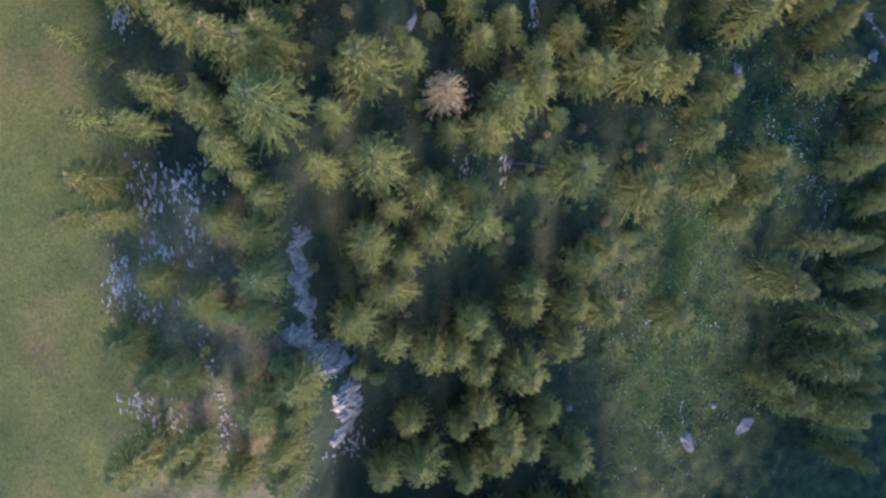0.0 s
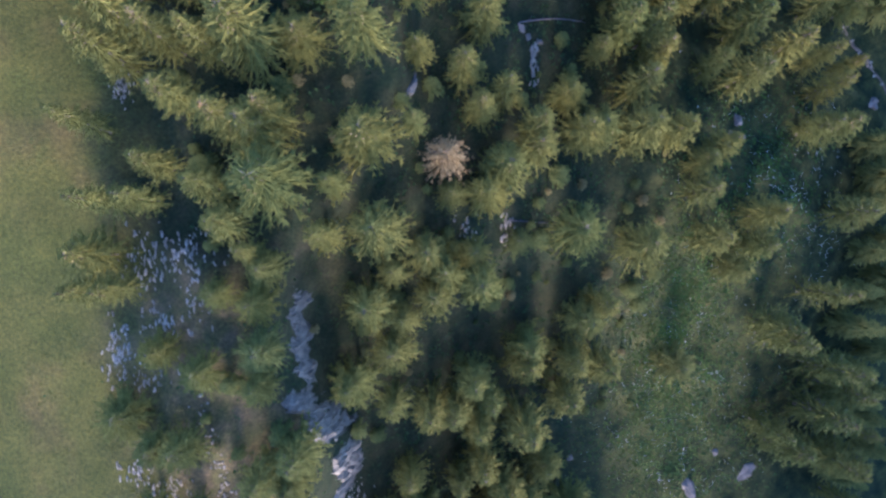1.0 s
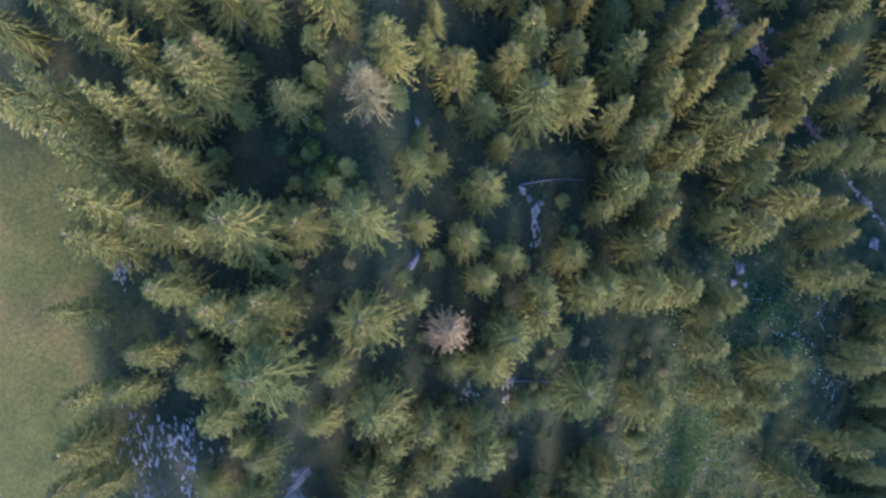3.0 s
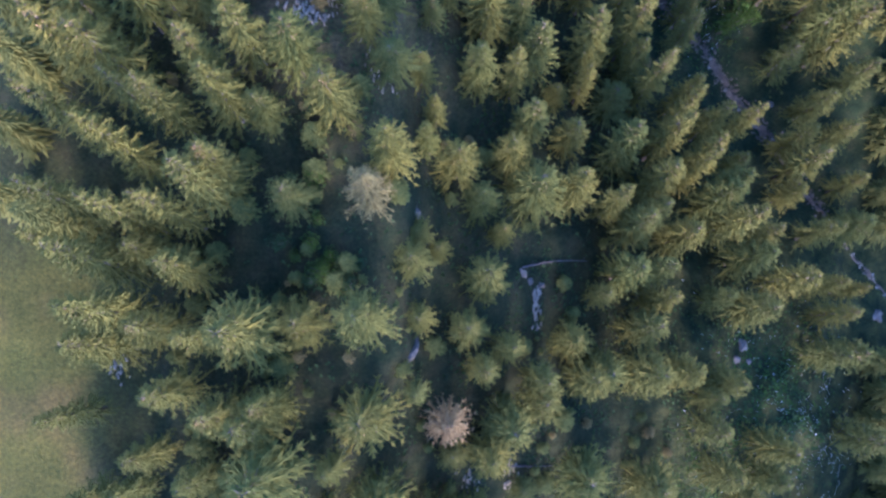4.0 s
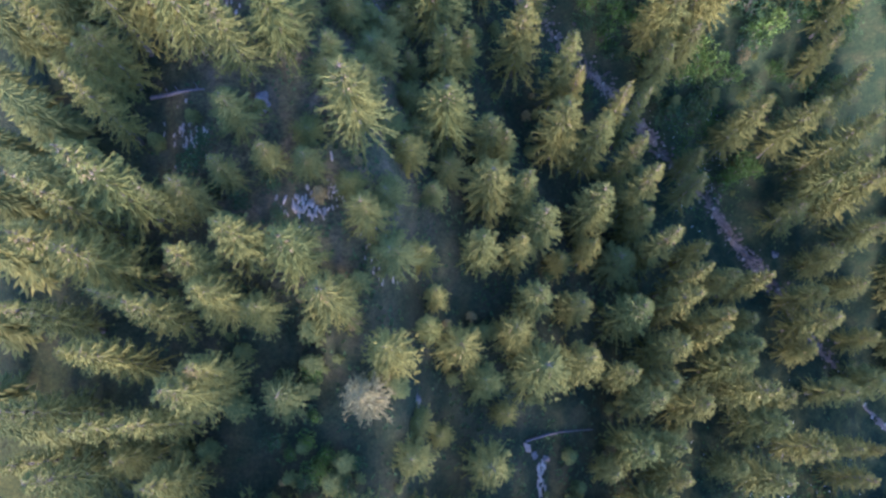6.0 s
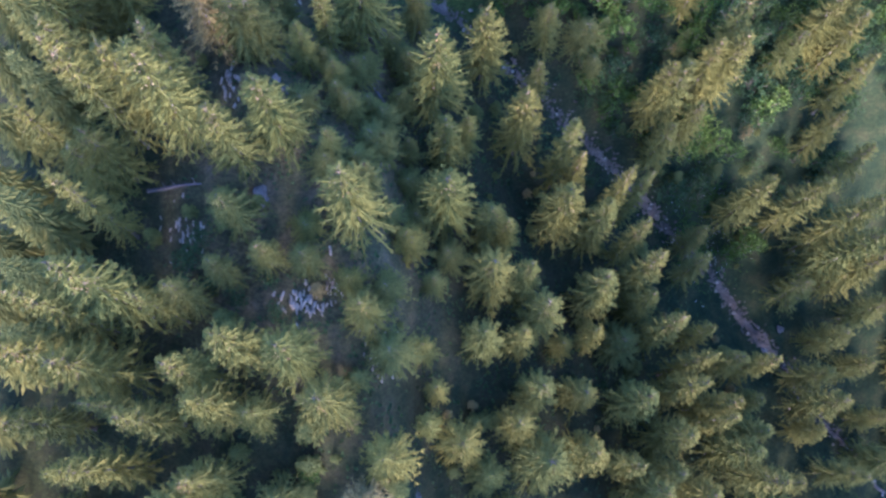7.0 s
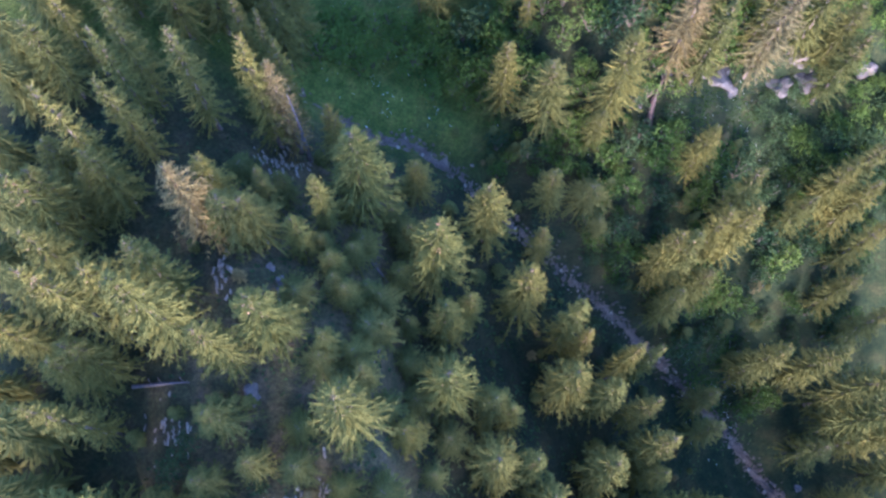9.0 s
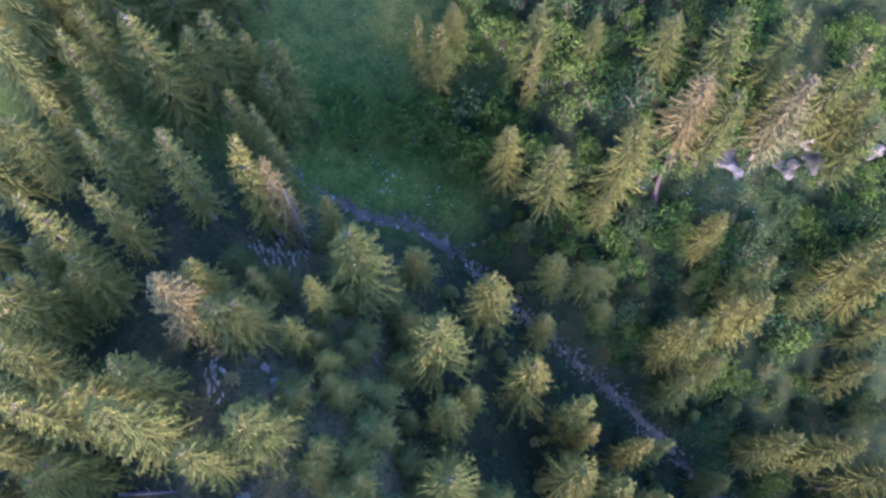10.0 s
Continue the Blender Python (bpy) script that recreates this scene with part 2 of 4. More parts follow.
def spray(verts, faces, base, way, length, width, sag):
    """One flat twig of needles, folded a little along its middle."""
    side = Vector((-way.y, way.x, 0))
    if side.length < 1e-4:
        side = Vector((1, 0, 0))
    side.normalize()
    k = len(verts)
    mid = base + way * length * 0.5
    tip = base + way * length - Vector((0, 0, sag * length))
    verts.extend([base, mid - side * width * 0.5 - Vector((0, 0, width * 0.3)), tip, mid + side * width * 0.5 - Vector((0, 0, width * 0.3))])
    faces.extend([(k, k + 1, k + 2), (k, k + 2, k + 3)])


def tube(verts, faces, pts, radii, sides=5):
    k = len(verts)
    for n, (c, r) in enumerate(zip(pts, radii)):
        d = (pts[min(n + 1, len(pts) - 1)] - pts[max(n - 1, 0)]).normalized()
        u = d.cross(Vector((0.31, 0.17, 0.93)) if abs(d.z) < 0.9 else Vector((1, 0, 0))).normalized()
        v = d.cross(u)
        for q in range(sides):
            a = 2 * math.pi * q / sides
            verts.append(c + u * (r * math.cos(a)) + v * (r * math.sin(a)))
    for n in range(len(pts) - 1):
        for q in range(sides):
            a, b = k + n * sides + q, k + n * sides + (q + 1) % sides
            faces.append((a, b, b + sides, a + sides))
    faces.append(tuple(k + (len(pts) - 1) * sides + q for q in range(sides)))


def twig(verts, faces, base, way, length, width):
    """One thin needle-clad shoot, tapering to its tip."""
    side = Vector((-way.y, way.x, 0.25)).normalized() * (width * 0.5)
    k = len(verts)
    verts.extend([base - side, base + side, base + way * length])
    faces.append((k, k + 1, k + 2))


def feather(verts, faces, at, out, half, rnd):
    """The needle-clad length of a branch: a narrow ragged ridge that sags at both edges."""
    side = Vector((-out.y, out.x, 0))
    k = len(verts)
    c = at(rnd.uniform(0.35, 0.5))
    verts.extend([at(0.1), c - side * half - Vector((0, 0, half * 0.7)), c + Vector((0, 0, 0.03)), c + side * half - Vector((0, 0, half * 0.7)), at(1.0)])
    faces.extend([(k, k + 1, k + 2), (k, k + 2, k + 3), (k + 1, k + 4, k + 2), (k + 2, k + 4, k + 3)])


def spruce_meshes(seed, needles, spread=1.0, thin=0.0, bare=0.0, coned=True):
    """Trunk, branches and needle sprays of one spruce of 14 m; thin: share of sprays missing; bare: share of the height without needles."""
    rnd = random.Random(seed)
    tv, tf = [], []
    lean = Vector((rnd.uniform(-0.2, 0.2), rnd.uniform(-0.2, 0.2), 0))
    pts = [lean * (s * s) + Vector((0.06 * math.sin(5 * s + seed), 0.06 * math.cos(4 * s + seed), H_UNIT * s)) for s in (0, 0.03, 0.2, 0.4, 0.6, 0.8, 0.94, 1.0)]
    tube(tv, tf, pts, [0.30, 0.24, 0.20, 0.16, 0.12, 0.07, 0.03, 0.012], 7)
    bv, bf, nv, nf = [], [], [], []
    z = H_UNIT * (0.17 + bare)
    while z < H_UNIT * 0.975:
        s = z / H_UNIT
        reach = R_UNIT * spread * min(1.0, (s - bare * 0.6) * 5.0 + 0.2) * (1 - s) ** 0.6 * 1.1
        reach = max(reach, 0.25)
        count = rnd.randint(8, 10) if s < 0.85 else rnd.randint(6, 8)
        spin = rnd.uniform(0, 6.28)
        for q in range(count):
            a = spin + 6.283 * q / count + rnd.uniform(-0.4, 0.4)
            L = reach * rnd.uniform(0.58, 1.2)
            out = Vector((math.cos(a), math.sin(a), 0))
            rise = (s - 0.40) * 0.95 + rnd.uniform(-0.12, 0.12)
            droop = 0.42 * (1.15 - s)
            foot = lean * (s * s) + Vector((0, 0, z + rnd.uniform(-0.34, 0.34)))

            def at(f):
                return foot + out * (L * f) + Vector((0, 0, L * (rise * f - droop * f * f + 0.16 * f ** 4)))

            if rnd.random() < 0.6:
                tube(bv, bf, [foot, at(0.85)], [0.042, 0.012], 3)
            if rnd.random() > thin:
                feather(nv, nf, at, out, (0.05 + 0.015 * L) * rnd.uniform(0.8, 1.25), rnd)
            steps = max(3, int(L / (0.36 if s > 0.5 else 0.58)))
            for m in range(steps):
                f = 0.06 + 0.92 * (m + rnd.random() * 0.8) / steps
                base = at(min(f, 1.0))
                size = (0.28 + 0.32 * (1 - f)) * (0.55 + 0.45 * min(L, 1.6) / 1.6)
                for sign in (-1, 1, 0):
                    if rnd.random() < thin:
                        continue
                    b = a + sign * rnd.uniform(0.3, 1.25) + (rnd.uniform(-0.3, 0.3) if sign == 0 else 0)
                    lift = rnd.uniform(-0.55, 0.05) + 0.4 * rise if sign else rnd.choice((-1.1, -0.8, 0.25, 0.5)) * rnd.uniform(0.6, 1.2)
                    way = Vector((math.cos(b), math.sin(b), lift)).normalized()
                    twig(nv, nf, base, way, size * rnd.uniform(0.75, 1.45), (0.165 - 0.05 * s) * rnd.uniform(0.8, 1.3))
        z += (0.60 - 0.22 * s) * rnd.uniform(0.8, 1.2)
    cv, cf = [], []
    for k in range(110 if coned else 40):
        s = rnd.uniform(0.74, 0.985)
        a = rnd.uniform(0, 6.28)
        reach = R_UNIT * (1 - s) ** 0.72 * 1.1 * rnd.uniform(0.25, 1.0)
        foot = lean * (s * s) + Vector((math.cos(a) * reach, math.sin(a) * reach, H_UNIT * s + 0.35 * reach))
        spray(cv, cf, foot, Vector((math.cos(a) * 0.4, math.sin(a) * 0.4, -1)).normalized(), rnd.uniform(0.13, 0.21), 0.07, 0.0)
    for k in range(6):
        a = k * 1.05 + rnd.random()
        way = Vector((math.cos(a) * 0.5, math.sin(a) * 0.5, 1)).normalized()
        twig(nv, nf, pts[-1] - Vector((0, 0, 0.5)), way, 0.55, 0.09)
    return (mesh_from("trunk", tv, tf, BARK, True), mesh_from("branchwork", bv, bf, BARK), mesh_from("crown", nv, nf, needles), mesh_from("cone_tuft", cv, cf, CONES))


KINDS = {
    "spruce": [spruce_meshes(k, SPRUCE, 1.0 + 0.05 * (k % 3 - 1), 0.0, 0.0, k % 2 == 0) for k in range(8)],
    "pale": [spruce_meshes(20 + k, PALE, 1.0, 0.12) for k in range(2)],
    "russet": [spruce_meshes(30 + k, RUSSET, 1.0, 0.1) for k in range(2)],
    "young": [spruce_meshes(40 + k, YOUNG, 1.1, 0.0) for k in range(3)],
    "sparse": [spruce_meshes(50 + k, SPRUCE, 1.0, 0.25) for k in range(3)],
}
LABELS = {
    "spruce": ("tall olive-green spruce with drooping branches on the slope", "spruces of the mountain forest"),
    "pale": ("pale grey-green spruce with thinning needles among darker trees", "pale spruces"),
    "russet": ("spruce with a russet-brown cone-laden crown", "russet spruces"),
    "young": ("young dark green spruce growing between taller trees", "young spruces"),
    "sparse": ("sparse spruce with bare twigs showing through its needles", "sparse spruces"),
}
grown = [0]


def spruce(x, y, top, r, kind="spruce"):
    """A spruce whose tip reaches the height top, with crown radius r."""
    grown[0] += 1
    PLANTED.append((x, y))
    rnd = random.Random(grown[0] * 7 + 3)
    z = float(ground_z(x, y)[0]) - 0.15
    h = max(top - z, 1.5)
    base = new("spruce")
    base.empty_display_size = 0.5
    base.matrix_basis = pose(x, y, z, 0, 0, rnd.uniform(0, 360)) @ Matrix.Diagonal((r / R_UNIT, r / R_UNIT, h / H_UNIT, 1))
    trunk, branches, crown, cones = KINDS[kind][rnd.randrange(len(KINDS[kind]))]
    part("trunk", trunk, base)
    tagged(part("branchwork", branches, base), kind="stuff")
    tagged(part("crown", crown, base), kind="stuff")
    tagged(part("cone_tuft", cones, base, "tan-brown cones hanging near the tip"), kind="stuff")
    label, group = LABELS[kind]
    return tagged(base, label, "spruce tree", group)


def joined(name, rows, meshes, material, label, category):
    """Many small or half-hidden plants as one cover: rows of x, y, z, turn, width and height scale."""
    rnd = random.Random(17)
    verts, faces, k = [], [], 0
    pools = []
    for me in meshes:
        co = np.empty(len(me.vertices) * 3)
        me.vertices.foreach_get("co", co)
        pools.append((co.reshape(-1, 3), [tuple(p.vertices) for p in me.polygons]))
    for x, y, z, turn, wide, tall in rows:
        co, polys = pools[rnd.randrange(len(pools))]
        ca, sa = math.cos(turn), math.sin(turn)
        verts.append(np.column_stack([x + wide * (ca * co[:, 0] - sa * co[:, 1]), y + wide * (sa * co[:, 0] + ca * co[:, 1]), z + tall * co[:, 2]]))
        faces.extend(tuple(i + k for i in p) for p in polys)
        k += len(co)
    ob = new(name, mesh_from(name, np.concatenate(verts).tolist(), faces, material))
    return tagged(ob, label, category, kind="stuff")


PLANTED = []
# ---- the forest ----
spruce(-16.8, -18.4, 23.0, 2.4)
spruce(-13.1, -19.1, 22.1, 2.5)
spruce(-5.9, -22.1, 10.1, 2.7)
spruce(-2.2, -21.8, 8.5, 3.6)
spruce(1.7, -18.3, 6.7, 2.2)
spruce(2.3, -23.5, 6.1, 2.8)
spruce(5.6, -22.5, 3.0, 3.9)
spruce(6.3, -19.5, 8.7, 3.2)
spruce(9.1, -21.4, 2.6, 3.1)
spruce(14.2, -23.3, 0.1, 4.0)
spruce(41.9, -18.3, -6.2, 3.4, "sparse")
spruce(46.3, -19.2, -2.3, 2.9)
spruce(49.1, -19.9, -7.5, 3.7, "sparse")
spruce(50.8, -26.1, -8.8, 2.5)
spruce(-25.7, -7.8, 22.9, 3.0)
spruce(-23.3, -16.2, 28.8, 3.3)
spruce(-22.8, -10.2, 24.5, 2.2)
spruce(-20.5, -10.1, 25.8, 2.4)
spruce(-20.4, -17.6, 24.1, 2.4)
spruce(-20.0, -15.4, 28.6, 1.8)
spruce(-14.5, -12.7, 26.2, 2.8)
spruce(-12.9, -16.3, 25.3, 2.2)
spruce(-12.5, -13.6, 22.6, 2.4)
spruce(-11.7, -10.8, 26.2, 2.8)
spruce(-8.2, -6.5, 17.3, 3.2)
spruce(-4.8, -9.1, 13.2, 2.4)
spruce(-3.4, -17.1, 9.4, 2.5)
spruce(-1.1, -10.1, 12.7, 3.1)
spruce(1.1, -10.1, 11.9, 2.7)
spruce(2.9, -7.0, 13.6, 2.9)
spruce(3.5, -12.3, 9.9, 2.8)
spruce(4.1, -16.2, 9.5, 2.6)
spruce(4.7, -9.4, 10.9, 2.2)
spruce(8.3, -12.6, 10.1, 3.6)
spruce(11.2, -17.9, 0.7, 3.1)
spruce(12.9, -10.0, 5.7, 3.2)
spruce(16.9, -6.6, 6.5, 2.9)
spruce(26.4, -7.4, -2.1, 2.8, "young")
spruce(39.4, -15.8, -5.2, 2.4)
spruce(45.2, -8.0, 0.9, 3.1, "sparse")
spruce(45.4, -13.8, -2.8, 3.7, "sparse")
spruce(47.5, -10.9, -2.3, 3.2, "sparse")
spruce(50.8, -16.3, -7.6, 2.5, "sparse")
spruce(-27.7, 2.3, 27.7, 1.7)
spruce(-26.8, 5.3, 28.8, 2.6)
spruce(-25.1, 2.5, 28.1, 1.7)
spruce(-22.4, -2.5, 24.8, 2.2)
spruce(-19.0, -4.2, 25.2, 2.2)
spruce(-17.8, 2.1, 24.6, 1.8)
spruce(-15.0, 5.3, 27.7, 1.5)
spruce(-14.8, 1.3, 24.6, 2.4)
spruce(-14.7, -5.3, 24.3, 2.2)
spruce(-14.4, -2.5, 25.3, 2.5, "young")
spruce(-13.9, 4.1, 25.5, 2.2)
spruce(-6.6, 0.6, 20.2, 3.0)
spruce(-4.6, -3.8, 15.0, 3.0)
spruce(-4.5, 3.6, 18.1, 2.0)
spruce(-3.6, -0.8, 14.9, 2.2)
spruce(-1.4, 5.2, 18.0, 2.8)
spruce(-0.8, 1.3, 14.6, 2.9)
spruce(0.3, 3.4, 16.3, 2.5)
spruce(2.7, 5.4, 14.7, 2.3)
spruce(3.4, 2.4, 18.0, 3.1)
spruce(8.3, -6.0, 9.2, 2.8)
spruce(8.5, -3.9, 10.2, 2.7)
spruce(13.5, -5.8, 7.1, 2.9)
spruce(14.4, -1.5, 9.0, 3.3)
spruce(16.1, 0.1, 9.1, 2.5)
spruce(32.2, 3.8, 0.6, 2.5)
spruce(37.9, -2.8, 1.0, 3.1, "sparse")
spruce(38.3, -4.2, 3.5, 2.7, "sparse")
spruce(43.4, 0.8, 2.3, 2.4, "sparse")
spruce(-27.0, 15.1, 31.3, 1.7)
spruce(-25.4, 9.2, 31.9, 1.8)
spruce(-23.1, 9.4, 29.5, 1.7)
spruce(-21.9, 12.0, 29.5, 2.0)
spruce(-19.6, 16.8, 32.3, 2.2)
spruce(-17.9, 10.4, 30.0, 2.2)
spruce(-16.5, 7.4, 30.1, 2.2)
spruce(-16.2, 15.0, 32.7, 2.5)
spruce(-14.1, 14.4, 32.0, 3.1)
spruce(-13.3, 10.8, 31.6, 4.2)
spruce(-13.0, 15.6, 31.4, 2.4)
spruce(-9.9, 6.7, 26.3, 2.0)
spruce(-8.8, 10.7, 26.4, 1.7)
spruce(-6.2, 14.4, 27.2, 3.7)
spruce(-5.5, 7.1, 24.7, 3.8)
spruce(-2.5, 16.3, 22.9, 1.4, "young")
spruce(0.1, 13.6, 19.9, 2.6, "russet")
spruce(0.6, 10.6, 15.1, 1.8, "young")
spruce(3.9, 10.7, 18.6, 2.9)
spruce(5.5, 13.0, 19.0, 3.1)
spruce(7.4, 6.4, 8.0, 1.8, "young")
spruce(8.5, 17.0, 17.7, 2.4)
spruce(8.8, 15.2, 15.7, 2.8)
spruce(13.3, 7.6, 11.1, 3.7)
spruce(13.3, 17.0, 14.1, 3.1)
spruce(15.2, 17.7, 11.6, 3.0)
spruce(19.5, 17.6, 13.6, 3.6)
spruce(20.6, 6.1, 7.6, 3.4)
spruce(23.3, 17.6, 10.9, 2.6)
spruce(26.9, 14.9, 6.7, 2.0)
spruce(27.0, 11.8, 7.2, 2.6, "sparse")
spruce(28.5, 7.0, 5.6, 2.7)
spruce(28.7, 16.4, 7.8, 2.5)
spruce(34.4, 9.6, 5.3, 2.7)
spruce(34.6, 6.3, 2.3, 2.4)
spruce(46.3, 10.0, -0.7, 3.2, "sparse")
spruce(-26.4, 27.0, 36.4, 1.8)
spruce(-24.7, 20.0, 33.4, 2.4)
spruce(-24.6, 26.0, 36.5, 2.5)
spruce(-23.6, 22.4, 37.1, 2.5)
spruce(-22.5, 29.2, 37.3, 2.0)
spruce(-22.2, 26.9, 30.3, 2.2)
spruce(-21.0, 21.3, 32.9, 2.4)
spruce(-19.3, 29.4, 37.1, 1.9)
spruce(-19.0, 25.5, 33.6, 2.4)
spruce(-17.5, 20.6, 33.8, 1.8)
spruce(-14.3, 21.1, 35.6, 3.8)
spruce(-11.0, 21.8, 27.6, 2.9)
spruce(-6.1, 22.0, 32.0, 3.0)
spruce(-2.8, 26.8, 24.4, 2.4)
spruce(-2.5, 29.4, 20.0, 1.9)
spruce(-2.2, 22.3, 22.2, 1.9)
spruce(-0.6, 28.3, 18.1, 1.5)
spruce(1.9, 21.5, 20.6, 2.5)
spruce(3.2, 18.1, 20.2, 2.1)
spruce(3.4, 25.9, 21.1, 2.8)
spruce(5.5, 19.9, 19.0, 2.0)
spruce(11.9, 20.7, 12.2, 2.8)
spruce(15.0, 25.1, 12.1, 1.9)
spruce(17.1, 27.2, 16.3, 2.7)
spruce(19.3, 21.9, 13.7, 2.9)
spruce(20.3, 27.3, 15.1, 2.3)
spruce(20.7, 24.6, 14.2, 2.2)
spruce(28.1, 25.0, 7.2, 2.0)
spruce(31.5, 29.3, 8.5, 3.0)
spruce(31.7, 24.0, 8.3, 3.0)
spruce(36.0, 27.1, 8.2, 3.0, "sparse")
spruce(41.0, 26.9, 3.6, 2.1)
spruce(41.0, 19.2, 3.3, 2.4)
spruce(42.5, 23.7, 2.6, 2.4, "sparse")
spruce(43.6, 19.2, 2.1, 3.0, "sparse")
spruce(45.6, 26.5, -0.8, 1.8)
spruce(-27.0, 36.4, 37.0, 2.1)
spruce(-26.8, 30.1, 36.5, 2.3)
spruce(-25.7, 40.5, 39.1, 2.8)
spruce(-23.5, 40.0, 38.2, 3.1)
spruce(-22.3, 33.5, 38.9, 2.2)
spruce(-22.1, 37.5, 36.3, 1.3, "young")
spruce(-19.6, 36.6, 37.1, 2.1)
spruce(-17.2, 31.3, 36.9, 2.8)
spruce(-17.1, 39.8, 37.5, 2.3)
spruce(-16.4, 32.7, 34.9, 2.4)
spruce(-15.8, 37.5, 36.3, 2.5)
spruce(-14.1, 41.5, 37.8, 2.6)
spruce(-13.5, 37.3, 31.8, 2.0)
spruce(-12.0, 31.3, 28.4, 2.3, "young")
spruce(-11.0, 41.2, 35.3, 3.0)
spruce(-8.4, 37.9, 34.0, 2.9)
spruce(-5.8, 31.2, 33.5, 2.3, "pale")
spruce(-4.2, 41.8, 28.7, 2.4, "young")
spruce(-4.2, 34.2, 33.7, 2.6)
spruce(-1.6, 36.7, 26.2, 1.6)
spruce(-1.0, 39.3, 24.5, 1.4)
spruce(0.8, 35.4, 24.0, 2.6)
spruce(3.1, 32.7, 19.4, 2.4)
spruce(4.9, 30.1, 17.5, 1.6)
spruce(5.7, 37.0, 20.8, 2.5)
spruce(7.5, 39.7, 21.8, 2.6)
spruce(7.9, 33.9, 20.3, 3.6)
spruce(11.6, 39.7, 16.5, 2.4)
spruce(11.9, 34.5, 19.1, 2.8)
spruce(15.8, 33.5, 17.5, 2.1)
spruce(16.9, 39.0, 17.2, 2.8)
spruce(17.9, 31.4, 16.7, 2.7)
spruce(20.0, 32.8, 13.8, 2.6)
spruce(20.7, 36.2, 15.9, 2.7)
spruce(21.7, 40.5, 16.8, 2.4)
spruce(23.3, 30.9, 11.6, 2.9)
spruce(24.6, 37.6, 14.9, 2.2)
spruce(25.3, 38.9, 14.8, 2.3)
spruce(27.3, 34.7, 12.6, 2.9)
spruce(28.7, 32.4, 14.6, 2.8)
spruce(29.3, 36.6, 9.9, 2.8)
spruce(31.3, 39.7, 3.9, 2.1)
spruce(33.4, 31.7, 6.6, 2.3)
spruce(37.9, 36.8, 1.8, 2.1)
spruce(38.4, 39.6, 7.0, 2.9)
spruce(40.6, 32.5, 4.4, 2.3)
spruce(45.4, 38.3, 0.6, 2.0)
spruce(46.2, 33.7, -0.7, 3.2)
spruce(-25.1, 43.4, 41.6, 1.9)
spruce(-25.0, 53.8, 35.4, 2.3)
spruce(-23.6, 50.4, 40.7, 1.9)
spruce(-22.2, 44.6, 42.2, 3.1)
spruce(-19.5, 44.0, 37.4, 1.3)
spruce(-18.3, 45.1, 34.5, 1.9, "young")
spruce(-16.2, 47.1, 32.7, 1.6, "young")
spruce(-15.4, 51.1, 34.1, 2.1, "young")
spruce(-13.2, 48.2, 32.1, 1.6, "young")
spruce(-10.5, 50.8, 28.6, 1.8)
spruce(-10.4, 48.1, 30.8, 1.7, "young")
spruce(-7.7, 53.5, 29.5, 2.0, "young")
spruce(-7.3, 46.8, 28.9, 1.7)
spruce(-6.8, 51.3, 38.1, 3.1)
spruce(-6.0, 44.3, 31.6, 2.2)
spruce(-4.9, 52.6, 25.4, 1.8, "young")
spruce(-4.7, 46.5, 26.9, 2.0, "young")
spruce(-3.3, 50.8, 25.4, 2.3)
spruce(-2.8, 53.9, 20.5, 1.9, "young")
spruce(-2.1, 42.4, 25.8, 1.6)
spruce(-1.3, 48.0, 22.8, 1.4, "young")
spruce(-0.0, 50.8, 19.6, 2.1, "young")
spruce(2.7, 43.7, 23.9, 2.7)
spruce(3.4, 49.1, 24.2, 3.3)
spruce(3.5, 53.8, 23.1, 2.3)
spruce(5.0, 53.0, 21.7, 1.7)
spruce(5.9, 43.7, 23.2, 1.9)
spruce(6.5, 49.0, 23.3, 2.1)
spruce(8.0, 46.4, 22.0, 2.9)
spruce(10.5, 44.2, 11.8, 1.7)
spruce(13.0, 44.9, 16.3, 1.6)
spruce(13.6, 48.9, 18.5, 2.9)
spruce(16.7, 44.8, 9.3, 2.9, "young")
spruce(18.3, 51.2, 18.4, 2.6)
spruce(18.8, 48.8, 12.4, 2.5)
spruce(20.1, 45.9, 17.3, 2.4)
spruce(22.7, 42.7, 16.9, 1.8)
spruce(24.7, 46.1, 10.5, 2.0)
spruce(25.4, 53.2, 8.4, 1.9, "young")
spruce(27.6, 43.3, 10.3, 2.3)
spruce(30.4, 43.1, 10.8, 2.2)
spruce(37.4, 51.7, 3.4, 2.7, "sparse")
spruce(38.1, 42.5, 4.9, 2.4)
spruce(40.7, 46.5, 3.6, 2.6)
spruce(41.8, 52.6, 11.6, 2.8)
spruce(43.7, 43.7, 1.8, 2.2)
spruce(44.8, 49.4, 5.1, 2.6)
spruce(-27.3, 64.2, 40.3, 2.6)
spruce(-27.2, 55.6, 38.5, 2.3)
spruce(-26.7, 65.3, 38.6, 2.3)
spruce(-25.9, 60.8, 39.6, 2.7)
spruce(-23.7, 54.6, 36.5, 2.4)
spruce(-22.9, 57.1, 44.4, 2.2)
spruce(-20.9, 58.2, 41.6, 3.0)
spruce(-19.0, 59.8, 41.3, 2.2)
spruce(-18.3, 56.7, 44.3, 2.8)
spruce(-17.5, 64.9, 40.1, 2.6, "pale")
spruce(-15.4, 64.6, 36.4, 2.5, "young")
spruce(-15.0, 55.2, 39.4, 2.2)
spruce(-14.3, 65.0, 34.7, 2.6, "young")
spruce(-12.3, 57.2, 38.7, 2.9)
spruce(-11.2, 60.3, 29.7, 2.0, "young")
spruce(-11.2, 64.3, 32.7, 1.9)
